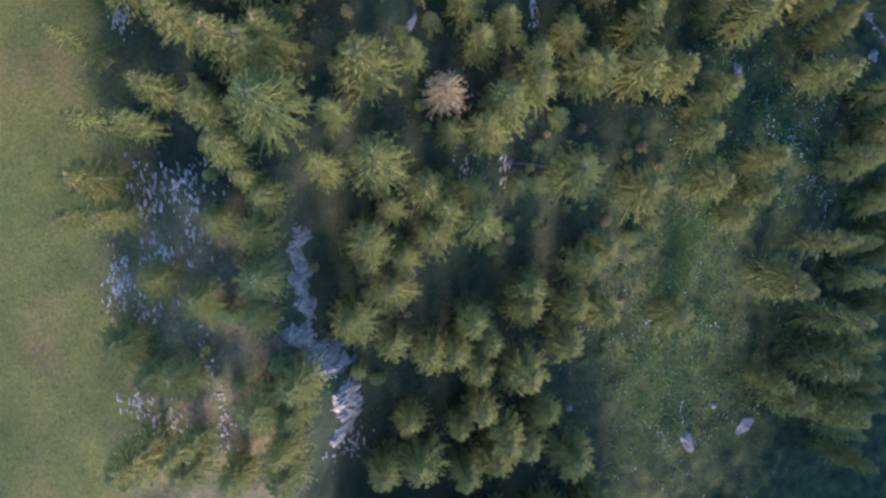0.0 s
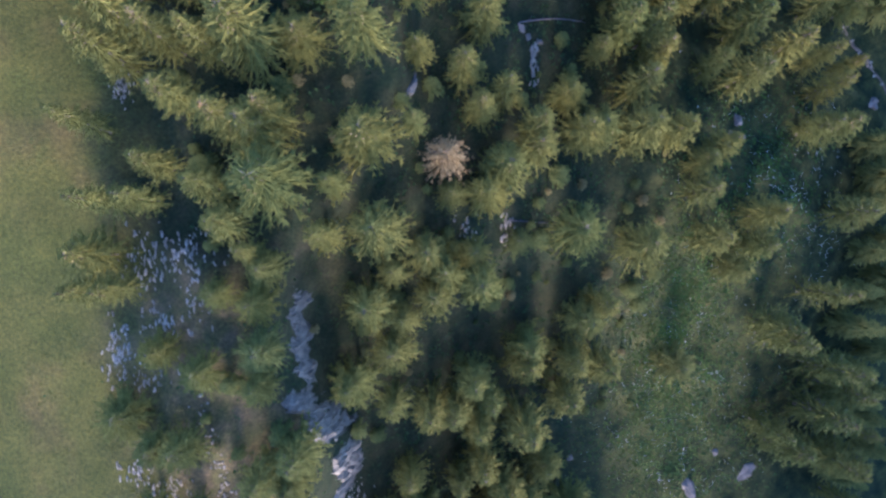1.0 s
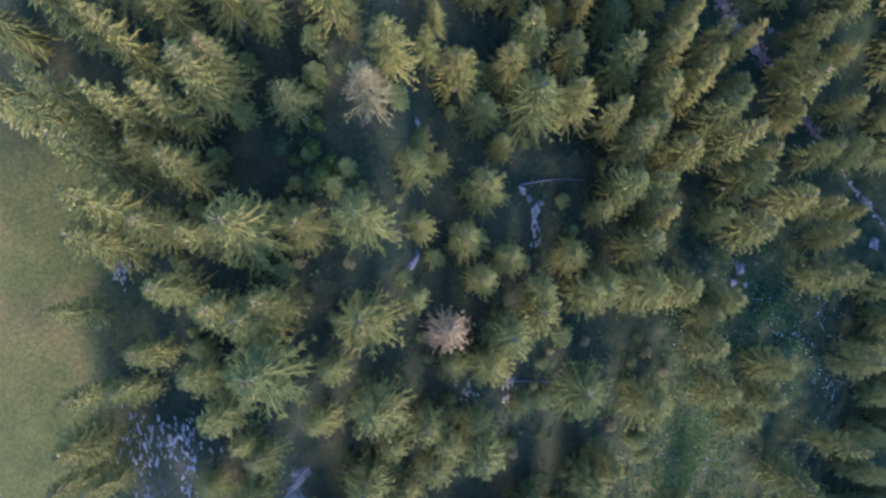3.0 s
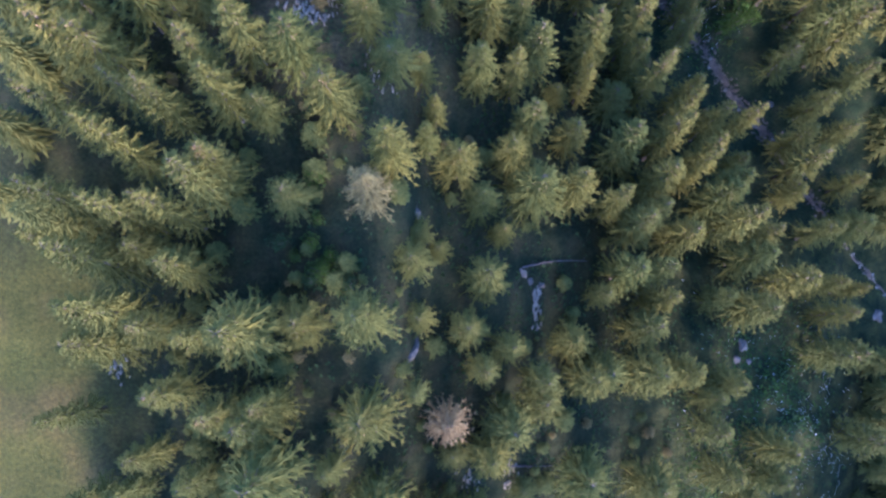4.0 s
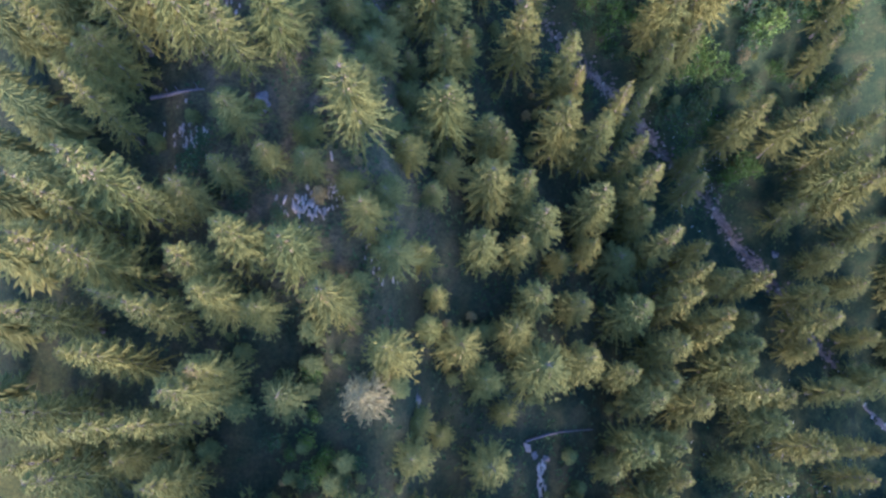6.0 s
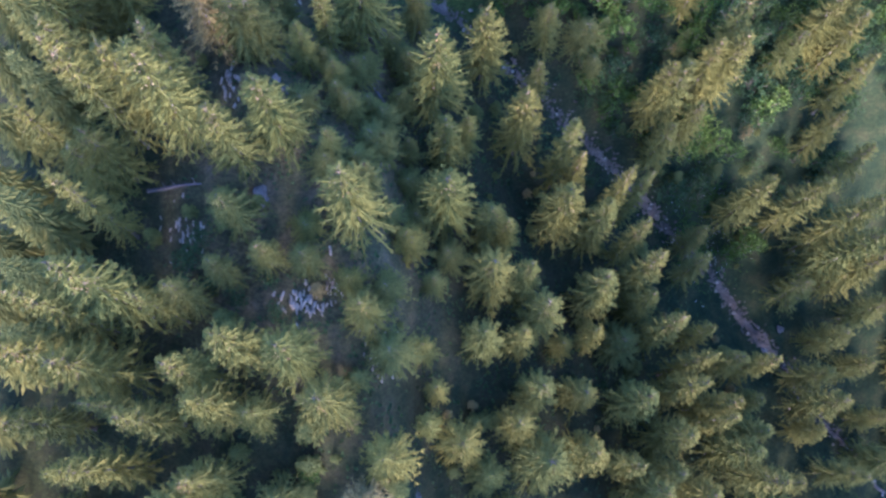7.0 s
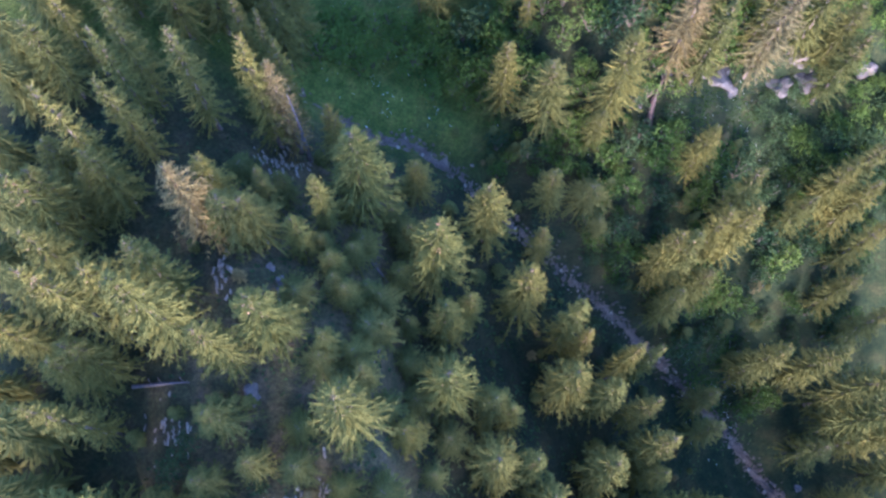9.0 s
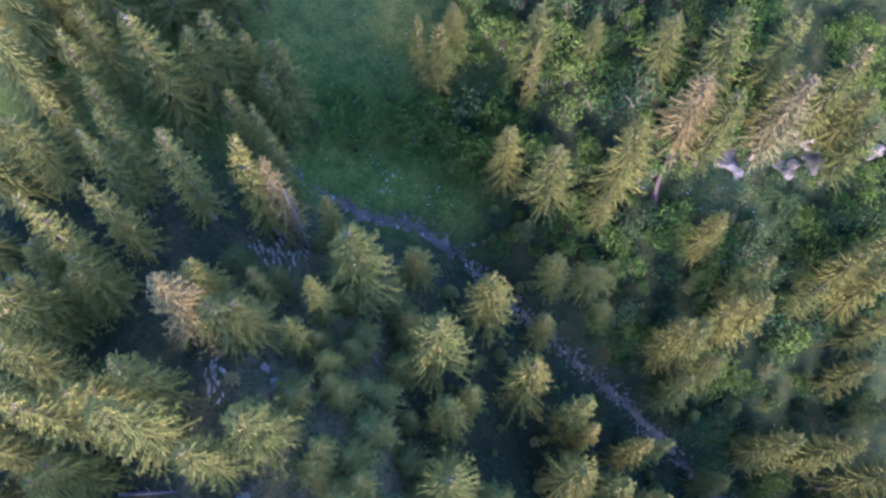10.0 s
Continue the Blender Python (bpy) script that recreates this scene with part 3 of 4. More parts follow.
spruce(-9.2, 55.4, 29.8, 2.0, "young")
spruce(-8.8, 62.6, 30.7, 1.7)
spruce(-7.7, 60.5, 29.5, 1.7, "young")
spruce(-7.1, 65.7, 24.8, 1.9, "young")
spruce(-6.9, 56.1, 28.8, 1.8, "young")
spruce(-6.1, 58.2, 27.6, 2.2, "young")
spruce(-5.5, 61.1, 25.7, 2.1, "young")
spruce(-4.2, 64.1, 21.9, 2.2)
spruce(-3.4, 56.8, 20.9, 2.0, "young")
spruce(-3.4, 59.9, 21.6, 1.3, "young")
spruce(-1.3, 64.9, 30.6, 3.3)
spruce(-0.6, 57.2, 17.9, 2.0)
spruce(-0.3, 60.2, 25.4, 2.6)
spruce(-0.3, 54.7, 26.7, 3.5)
spruce(1.5, 62.1, 21.5, 2.0)
spruce(6.4, 63.7, 22.7, 3.0)
spruce(10.4, 61.2, 23.0, 2.3)
spruce(10.4, 56.1, 20.4, 3.6)
spruce(11.6, 59.7, 19.6, 1.8)
spruce(13.7, 55.3, 19.9, 2.4)
spruce(16.0, 58.5, 18.9, 1.9)
spruce(17.4, 54.3, 17.6, 2.1)
spruce(18.0, 58.7, 17.6, 1.6)
spruce(21.3, 64.7, 13.5, 2.3)
spruce(26.0, 56.7, 6.3, 1.9, "young")
spruce(30.7, 59.7, 13.1, 2.8)
spruce(35.8, 59.3, 13.3, 2.7)
spruce(39.2, 56.9, 16.0, 3.1)
spruce(40.2, 54.3, 13.8, 3.2)
spruce(40.8, 63.1, 12.6, 2.3, "sparse")
spruce(-28.9, 76.1, 38.8, 2.5)
spruce(-27.3, 68.3, 36.3, 2.2)
spruce(-25.0, 66.6, 35.0, 2.5)
spruce(-24.8, 68.6, 43.0, 2.0)
spruce(-23.9, 67.2, 37.5, 2.4)
spruce(-23.4, 74.4, 40.1, 1.7)
spruce(-22.9, 76.0, 39.7, 2.0)
spruce(-22.6, 70.9, 40.0, 2.0)
spruce(-18.9, 74.8, 39.8, 2.2)
spruce(-16.7, 66.7, 37.3, 2.3)
spruce(-16.3, 70.7, 28.3, 1.8, "young")
spruce(-14.4, 74.7, 38.9, 2.2)
spruce(-13.8, 67.9, 33.3, 1.3, "young")
spruce(-13.2, 69.4, 28.7, 1.4, "young")
spruce(-13.2, 77.7, 34.5, 1.4)
spruce(-13.0, 74.8, 35.7, 2.0, "pale")
spruce(-9.8, 67.2, 33.4, 1.7)
spruce(-9.6, 74.6, 29.7, 1.8, "young")
spruce(-7.3, 70.5, 33.7, 3.7)
spruce(-5.0, 69.5, 21.4, 2.0, "young")
spruce(-3.6, 67.8, 21.6, 2.2, "young")
spruce(-3.0, 73.2, 22.2, 2.2, "young")
spruce(-0.9, 68.6, 18.1, 1.9, "young")
spruce(3.2, 70.0, 25.2, 3.2)
spruce(8.4, 69.3, 17.2, 1.7, "young")
spruce(9.3, 74.2, 18.6, 2.4)
spruce(13.3, 74.4, 15.3, 2.8, "young")
spruce(14.1, 71.7, 13.7, 1.6, "young")
spruce(20.1, 68.5, 19.0, 2.6)
spruce(21.4, 68.1, 19.9, 2.8)
spruce(23.1, 77.2, 21.9, 2.3)
spruce(23.8, 66.5, 14.6, 2.3)
spruce(24.3, 70.0, 20.6, 2.2)
spruce(26.2, 70.2, 21.7, 2.6)
spruce(26.2, 72.8, 23.1, 2.3)
spruce(32.9, 72.4, 17.7, 2.0)
spruce(35.0, 74.0, 21.6, 2.6)
spruce(36.6, 74.8, 23.5, 2.5)
spruce(37.1, 72.5, 20.8, 2.2)
spruce(38.0, 66.2, 13.2, 2.2)
spruce(38.8, 69.8, 18.1, 2.1)
spruce(-27.3, 78.1, 40.3, 1.7)
spruce(-26.8, 82.5, 39.0, 2.0)
spruce(-26.1, 85.0, 38.4, 2.2)
spruce(-24.3, 79.0, 39.1, 1.8)
spruce(-22.2, 83.8, 39.2, 2.9)
spruce(-19.6, 85.3, 35.2, 2.6)
spruce(-18.3, 86.8, 35.9, 2.9)
spruce(-16.6, 81.2, 34.2, 1.7)
spruce(-16.4, 87.5, 32.2, 2.6)
spruce(-14.8, 84.7, 31.1, 2.6)
spruce(-14.5, 79.8, 34.8, 1.4)
spruce(-14.2, 87.3, 31.8, 2.9)
spruce(4.9, 84.0, 24.1, 2.2)
spruce(8.9, 81.5, 25.2, 3.1)
spruce(13.6, 79.5, 20.4, 1.8)
spruce(15.1, 82.3, 28.4, 3.2)
spruce(20.5, 85.6, 29.7, 3.1, "pale")
spruce(22.5, 89.5, 33.1, 3.2)
spruce(22.7, 84.1, 29.8, 2.5)
spruce(26.9, 85.7, 31.4, 2.2)
spruce(27.0, 88.9, 33.9, 2.4)
spruce(27.6, 84.5, 31.2, 3.1, "pale")
spruce(31.6, 86.3, 33.0, 2.6)
spruce(34.1, 85.2, 28.6, 2.5)
spruce(34.6, 82.9, 27.1, 2.4)
spruce(-3.2, 94.5, 25.4, 1.5)
spruce(-1.4, 93.8, 25.0, 2.4)
spruce(-0.1, 96.6, 24.1, 2.5)
spruce(7.4, 91.2, 26.4, 1.3)
spruce(7.6, 93.7, 27.9, 2.8)
spruce(12.6, 93.6, 26.6, 1.8)
spruce(18.1, 91.0, 30.4, 2.5)
spruce(-35.0, 88.0, 46.0, 2.9)
spruce(-31.0, 91.4, 42.9, 2.9)
spruce(-27.0, 90.2, 41.3, 2.9)
spruce(-23.2, 92.0, 38.9, 2.9)
spruce(-33.0, 96.0, 43.0, 2.9)
spruce(-29.0, 96.6, 43.2, 2.9)
spruce(-25.0, 97.0, 38.2, 2.9)
spruce(-21.3, 96.0, 38.6, 2.9)
spruce(-18.6, 92.8, 34.8, 2.9)
spruce(-36.0, 101.0, 46.5, 2.9)
spruce(-31.2, 102.0, 44.8, 2.9)
spruce(-27.0, 103.1, 39.2, 2.9)
spruce(-22.4, 101.8, 37.4, 2.9)
spruce(-18.0, 98.6, 36.4, 2.9)
spruce(-17.2, 103.5, 36.5, 2.9)
spruce(-38.4, 93.0, 46.4, 2.9)
spruce(-8.6, 61.1, 30.0, 1.3, "young")
spruce(-6.3, 61.2, 27.5, 1.3, "young")
spruce(-9.8, 64.6, 28.5, 1.3, "young")
spruce(-8.5, 68.7, 25.6, 1.3)
spruce(-7.5, 64.2, 27.8, 1.3, "young")
spruce(-5.2, 58.4, 26.9, 1.5, "young")
spruce(-11.2, 57.6, 32.7, 1.3, "young")
spruce(-8.7, 56.5, 32.3, 1.3, "young")
spruce(-6.2, 54.3, 31.2, 1.5, "young")


# ---- rim of the forest and undergrowth ----
def lite_crown(seed, whorls, per, width, drop):
    """A simple spruce of 14 m for the rim of the forest, or scaled down a sapling."""
    rnd = random.Random(seed)
    verts, faces = [], []
    tube(verts, faces, [Vector((0, 0, 0)), Vector((0, 0, H_UNIT * 0.6)), Vector((0, 0, H_UNIT))], [0.26, 0.13, 0.01], 5)
    for w in range(whorls):
        s = 0.12 + 0.86 * w / whorls
        reach = max(0.3, R_UNIT * (1 - s) ** 0.72 * 1.1)
        for q in range(per):
            a = w * 1.7 + 6.283 * q / per + rnd.uniform(-0.3, 0.3)
            L = reach * rnd.uniform(0.75, 1.15)
            foot = Vector((0, 0, H_UNIT * s))
            for m in range(3):
                f = (0.0, 0.32, 0.62)[m]
                for sign in ((0,) if m == 0 else (-1, 1)):
                    b = a + sign * rnd.uniform(0.35, 0.7)
                    way = Vector((math.cos(b), math.sin(b), (s - 0.5) * 0.7 - drop)).normalized()
                    spray(verts, faces, foot + Vector((math.cos(a), math.sin(a), (s - 0.5) * 0.5 - drop)) * (L * f), way, L * (0.9 if m == 0 else 0.45), width * (1.4 if m == 0 else 1.0), 0.12)
    return mesh_from("rim_spruce", verts, faces, YOUNG)


RIM = [lite_crown(200 + k, 15, 7, 0.36, 0.1) for k in range(3)]
SAPLING = [lite_crown(210 + k, 8, 7, 0.55, 0.05) for k in range(3)]
rim_rows = []


def rim(x, y, h):
    rnd = random.Random(int(x * 31 + y * 17))
    # southern ones are out of view, added and heightened to shade the floor
    h += 3.0 if y < -28 else 0.0
    rim_rows.append((x, y, float(ground_z(x, y)[0]) - 0.1, rnd.uniform(0, 6.28), (0.8 + 0.12 * h) / R_UNIT, h / H_UNIT))


rim(-10.4, -55.9, 14.5)
rim(-7.4, -54.9, 15.4)
rim(-3.8, -57.2, 14.2)
rim(-0.9, -54.7, 15.3)
rim(1.7, -55.6, 16.0)
rim(4.1, -54.6, 16.0)
rim(8.4, -55.9, 15.9)
rim(11.8, -55.3, 14.7)
rim(17.8, -54.7, 14.1)
rim(-10.0, -46.5, 14.6)
rim(-7.7, -42.3, 13.4)
rim(-7.2, -50.4, 13.0)
rim(-6.6, -45.7, 13.9)
rim(-4.2, -51.1, 15.7)
rim(-3.4, -47.0, 15.7)
rim(-0.4, -45.1, 15.9)
rim(0.3, -50.7, 14.5)
rim(4.4, -51.6, 13.7)
rim(5.4, -45.7, 14.1)
rim(7.2, -42.3, 16.0)
rim(7.9, -50.6, 13.5)
rim(10.6, -44.8, 15.1)
rim(10.9, -52.0, 15.4)
rim(13.5, -50.5, 15.9)
rim(14.7, -46.7, 14.2)
rim(16.4, -49.9, 14.0)
rim(17.0, -45.3, 13.6)
rim(19.7, -49.5, 15.1)
rim(-9.6, -31.0, 12.2)
rim(-9.5, -39.5, 14.9)
rim(-8.0, -35.0, 14.1)
rim(-6.8, -31.2, 12.4)
rim(-5.0, -39.7, 15.5)
rim(-4.0, -36.4, 15.0)
rim(-3.1, -32.0, 14.0)
rim(-0.3, -41.6, 15.8)
rim(-0.1, -32.1, 14.0)
rim(1.9, -35.3, 14.9)
rim(2.8, -31.3, 13.2)
rim(5.1, -36.6, 14.2)
rim(5.8, -30.7, 12.9)
rim(5.9, -39.8, 15.3)
rim(9.7, -37.4, 13.9)
rim(11.4, -30.3, 13.7)
rim(13.5, -37.0, 15.5)
rim(14.6, -41.8, 14.7)
rim(14.8, -32.4, 14.9)
rim(18.7, -35.6, 15.7)
rim(17.7, -30.0, 13.8)
rim(50.9, -22.9, 12.5)
rim(56.6, -20.4, 10.0)
rim(51.4, -9.0, 11.2)
rim(52.0, -13.0, 11.8)
rim(54.4, -11.9, 10.8)
rim(55.2, -15.9, 10.5)
rim(55.5, -6.8, 15.0)
rim(50.2, -3.5, 14.1)
rim(50.5, 0.8, 11.1)
rim(51.7, 5.6, 11.1)
rim(55.3, -0.4, 12.4)
rim(55.3, 2.4, 14.4)
rim(50.5, 11.1, 11.6)
rim(52.0, 14.6, 14.6)
rim(54.4, 13.2, 12.8)
rim(54.9, 7.0, 11.0)
rim(55.9, 17.5, 13.7)
rim(-28.9, 29.2, 12.4)
rim(51.0, 18.4, 11.8)
rim(-33.0, 31.1, 11.6)
rim(-32.9, 36.3, 11.1)
rim(-31.4, 41.1, 13.2)
rim(-28.0, 42.0, 12.1)
rim(51.9, 38.2, 11.2)
rim(51.9, 34.3, 13.7)
rim(54.4, 36.2, 10.6)
rim(54.7, 40.1, 12.8)
rim(56.5, 31.7, 10.4)
rim(-32.0, 45.1, 13.4)
rim(-32.0, 48.8, 10.7)
rim(-31.6, 53.1, 11.2)
rim(-28.5, 50.2, 14.3)
rim(-27.9, 46.0, 13.1)
rim(51.5, 43.4, 11.9)
rim(51.8, 46.1, 14.2)
rim(51.8, 50.9, 13.7)
rim(54.3, 45.4, 10.1)
rim(56.2, 49.9, 12.8)
rim(-32.7, 62.0, 10.2)
rim(-32.2, 65.5, 11.4)
rim(-31.6, 57.2, 11.7)
rim(-29.2, 63.9, 12.0)
rim(-28.3, 59.3, 11.6)
rim(50.9, 56.3, 11.1)
rim(51.7, 61.1, 11.6)
rim(54.4, 58.4, 12.4)
rim(55.1, 54.5, 13.9)
rim(55.2, 63.4, 12.6)
rim(-32.9, 70.1, 11.1)
rim(-32.2, 74.8, 10.4)
rim(-32.1, 77.7, 11.3)
rim(50.0, 66.2, 14.3)
rim(50.2, 74.9, 14.5)
rim(51.6, 69.5, 11.9)
rim(54.5, 67.5, 11.9)
rim(55.5, 73.1, 10.5)
rim(55.5, 76.4, 14.3)
rim(-32.7, 87.5, 13.1)
rim(-31.9, 83.2, 13.8)
rim(-28.6, 89.7, 13.2)
rim(50.8, 84.5, 11.7)
rim(51.6, 78.2, 14.5)
rim(54.8, 80.7, 14.2)
rim(56.4, 85.0, 10.7)
rim(-31.7, 90.4, 10.8)
joined("rim_spruces", rim_rows, RIM, YOUNG, "spruces at the rim of the dense forest, with unseen ones added in the south for shade", "spruce trees")


def undergrowth(name, count, low, high, material, seed, label):
    rnd = random.Random(seed)
    rows = []
    while len(rows) < count:
        x, y = rnd.uniform(-22, 34), rnd.uniform(-14, 82)
        if x > 24 and y < 40 or min((x - a) ** 2 + (y - b) ** 2 for a, b in PLANTED) < 2.4 or to_stream(np.array([x]), np.array([y]))[0][0] < 1.6:
            continue
        h = rnd.uniform(low, high)
        rows.append((x, y, float(ground_z(x, y)[0]) - 0.05, rnd.uniform(0, 6.28), h * rnd.uniform(0.24, 0.36) / R_UNIT, h / H_UNIT))
    return joined(name, rows, SAPLING, material, label, "saplings")


undergrowth("spruce_saplings", 185, 1.2, 4.2, YOUNG, 51, "small spruce saplings in the gaps of the forest")
undergrowth("dusky_saplings", 45, 0.8, 2.8, PALE, 52, "pale grey-green saplings on the shaded forest floor")


# ---- broadleaf shrubs ----
def shrub_meshes(seed, leaves, lobes=10, count=560):
    """Stems and loose leaf clumps of a bush 3 m high and 3 m wide, with gaps between its lobes."""
    rnd = random.Random(seed)
    sv, sf, lv, lf = [], [], [], []
    for k in range(lobes):
        a = 6.283 * k / lobes + rnd.uniform(-0.4, 0.4)
        d = rnd.uniform(0.25, 1.0) if k else 0.0
        c = Vector((math.cos(a) * d, math.sin(a) * d, rnd.uniform(1.1, 2.5) - 0.55 * d))
        tube(sv, sf, [Vector((0, 0, -0.2)), c * 0.5 + Vector((0, 0, 0.1)), c], [0.06, 0.04, 0.015], 4)
        size = rnd.uniform(0.34, 0.62)
        for m in range(count // lobes):
            n = Vector((rnd.gauss(0, 1), rnd.gauss(0, 1), rnd.gauss(0.25, 1))).normalized()
            p = c + Vector((n.x * size, n.y * size, n.z * size * 0.85)) * rnd.uniform(0.6, 1.12)
            way = (n + Vector((rnd.uniform(-0.8, 0.8), rnd.uniform(-0.8, 0.8), rnd.uniform(-0.3, 0.5)))).normalized()
            side = way.cross(Vector((rnd.uniform(-1, 1), rnd.uniform(-1, 1), rnd.uniform(-1, 1)))).normalized()
            s = rnd.uniform(0.13, 0.22)
            i = len(lv)
            lv.extend([p, p + way * s * 0.5 + side * s * 0.36, p + way * s, p + way * s * 0.5 - side * s * 0.36])
            lf.extend([(i, i + 1, i + 2), (i, i + 2, i + 3)])
    return mesh_from("stem", sv, sf, BARK), mesh_from("foliage", lv, lf, leaves)


SHRUBS = {
    "green": ([shrub_meshes(100 + k, LEAVES) for k in range(4)], "leafy mid-green deciduous shrub on the hillside", "green shrubs"),
    "bright": ([shrub_meshes(110 + k, BRIGHT) for k in range(3)], "bright yellow-green deciduous shrub", "bright shrubs"),
    "teal": ([shrub_meshes(120 + k, TEAL) for k in range(3)], "dark blue-green bush in the shaded undergrowth", "dark shrubs"),
}


def shrub(x, y, h, r, kind="green"):
    grown[0] += 1
    rnd = random.Random(grown[0] * 11 + 5)
    meshes, label, group = SHRUBS[kind]
    base = new("shrub")
    base.matrix_basis = pose(x, y, float(ground_z(x, y)[0]) - 0.1, 0, 0, rnd.uniform(0, 360)) @ Matrix.Diagonal((r / 1.6, r / 1.6, h / 3.0, 1))
    stems, leaves = meshes[rnd.randrange(len(meshes))]
    tagged(part("stem", stems, base), kind="stuff")
    tagged(part("foliage", leaves, base), kind="stuff")
    return tagged(base, label, "shrub", group)


def spread(x0, x1, y0, y1, count, low, high, seed):
    """Uneven places and sizes of shrubs over a stretch of slope, off the stream."""
    rnd = random.Random(seed)
    placed = []
    for tries in range(count * 12):
        x, y = rnd.uniform(x0, x1), rnd.uniform(y0, y1)
        if all((x - q[0]) ** 2 + (y - q[1]) ** 2 > 2.3 for q in placed) and to_stream(np.array([x]), np.array([y]))[0][0] > 2.0:
            h = rnd.uniform(low, high)
            placed.append((x, y, h, h * rnd.uniform(0.42, 0.6)))
        if len(placed) >= count:
            break
    return placed


def thicket(x0, x1, y0, y1, count, low, high, kinds, seed):
    rnd = random.Random(seed + 500)
    for x, y, h, r in spread(x0, x1, y0, y1, count, low, high, seed):
        shrub(x, y, h, r, rnd.choice(kinds))


def far_thicket(stretches, kind, label):
    """Shrubs that run together into one cover of leaves."""
    rnd = random.Random(88)
    rows = [(x, y, float(ground_z(x, y)[0]) - 0.1, rnd.uniform(0, 6.28), r / 1.6, h / 3.0) for st in stretches for x, y, h, r in spread(*st)]
    meshes = [pair[1] for pair in SHRUBS[kind][0]]
    return joined("shrub_cover", rows, meshes, meshes[0].materials[0], label, "shrubs")


thicket(-1, 27, 86, 104, 95, 3.0, 5.5, ("green", "green", "bright", "teal"), 1)
thicket(4, 22, 77, 86, 48, 2.0, 4.2, ("green", "bright", "teal", "teal"), 2)
# glade shrubs all take the bright leaf colour, in place of missing light
thicket(-13, 0, 86.5, 93, 40, 2.4, 4.6, ("bright",), 3)
thicket(-2, 8, 84, 92, 22, 2.2, 4.6, ("green", "teal", "bright"), 31)

thicket(24, 42, 62, 78, 52, 2.2, 4.5, ("teal", "teal", "green"), 4)
thicket(13, 25, 67, 78, 30, 2.0, 4.0, ("teal", "green"), 5)
thicket(-12, -7.5, 24, 31, 6, 1.5, 3.0, ("green", "teal", "bright"), 7)
far_thicket([(26, 48, 88, 106, 44, 2.0, 4.5, 6), (33, 50, 74, 104, 115, 2.0, 4.2, 61), (8, 30, 100, 112, 40, 2.5, 5.0, 62)], "green", "leafy green shrubs running together on the hillside")
far_thicket([(28, 46, 70, 84, 50, 1.8, 3.8, 21), (38, 50, 60, 82, 18, 2.0, 4.0, 8), (8, 26, 40, 52, 12, 1.2, 2.6, 9), (-20, -12, 42, 50, 8, 1.5, 3.0, 10), (14, 24, 60, 70, 16, 1.6, 3.2, 32)], "teal", "dark blue-green bushes running together in the shaded undergrowth")
for x, y, h, r in ((26.6, 67.7, 5.5, 2.0), (33.6, 70, 6.0, 2.2), (32.3, 69.3, 5.0, 2.1), (30.6, 66.0, 4.2, 1.9), (28.4, 66.6, 5.0, 1.8)):
    shrub(x, y, h, r, "bright")
for x, y, h, r, kind in ((-10.4, 33.2, 2.4, 1.1, "bright"), (-9.9, 25.8, 2.6, 1.4, "bright"), (-9.2, 27.0, 2.0, 1.0, "green"), (-12.9, 28.0, 2.8, 1.1, "teal"), (-6.9, 26.4, 1.6, 0.9, "teal"), (11.0, 44.6, 3.0, 1.4, "teal"), (20.6, 53.0, 4.0, 1.7, "teal"), (20.0, 47.9, 4.0, 1.6, "teal")):
    shrub(x, y, h, r, kind)
for x, y, h, r in ((32.9, 56.8, 6.5, 2.0), (31.4, 56.0, 5.0, 1.8), (34.2, 57.4, 5.2, 1.8)):
    shrub(x, y, h, r, "green")


# ---- rocks ----
def rock_mesh(seed, material, flat=0.7, cuts=2, rough=0.28):
    """A weathered block about 1 m across, with broken faces and worn edges."""
    bm = bmesh.new()
    bmesh.ops.create_icosphere(bm, subdivisions=cuts, radius=0.5)
    rnd = random.Random(seed)
    planes = [(Vector((rnd.gauss(0, 1), rnd.gauss(0, 1), rnd.gauss(0, 0.8))).normalized(), rnd.uniform(0.26, 0.42)) for k in range(9)]
    for v in bm.verts:
        for n, d in planes:
            over = v.co.dot(n) - d
            if over > 0:
                v.co -= n * over * 0.9
        v.co += v.co.normalized() * rough * 0.35 * noise.noise(v.co * 3.1 + Vector((seed, 0, 0)))
        v.co.z *= flat
    me = bpy.data.meshes.new("rock")
    bm.to_mesh(me)
    bm.free()
    me.materials.append(material)
    return me


ROCKS = [rock_mesh(k, CHALKY) for k in range(6)]
BOULDERS = [rock_mesh(20 + k, BLOCKS, 0.5, 3, 0.7) for k in range(4)]
GRAVEL = [rock_mesh(40 + k, SCREE, 0.6) for k in range(4)]


def rock(x, y, size, stretch=1.0, turn=0.0, meshes=ROCKS, lift=0.12, label="weathered grey-white limestone rock lying in the grass", group="limestone rocks", kind="rock"):
    grown[0] += 1
    rnd = random.Random(grown[0] * 13 + 1)
    ob = new(kind, meshes[rnd.randrange(len(meshes))])
    ob.matrix_basis = pose(x, y, float(ground_z(x, y)[0]) + lift * size, rnd.uniform(-12, 12), rnd.uniform(-12, 12), turn) @ Matrix.Diagonal((size, size * stretch, size * rnd.uniform(0.7, 1.1), 1))
    return tagged(ob, label, "rock", group)


LOOSE = []


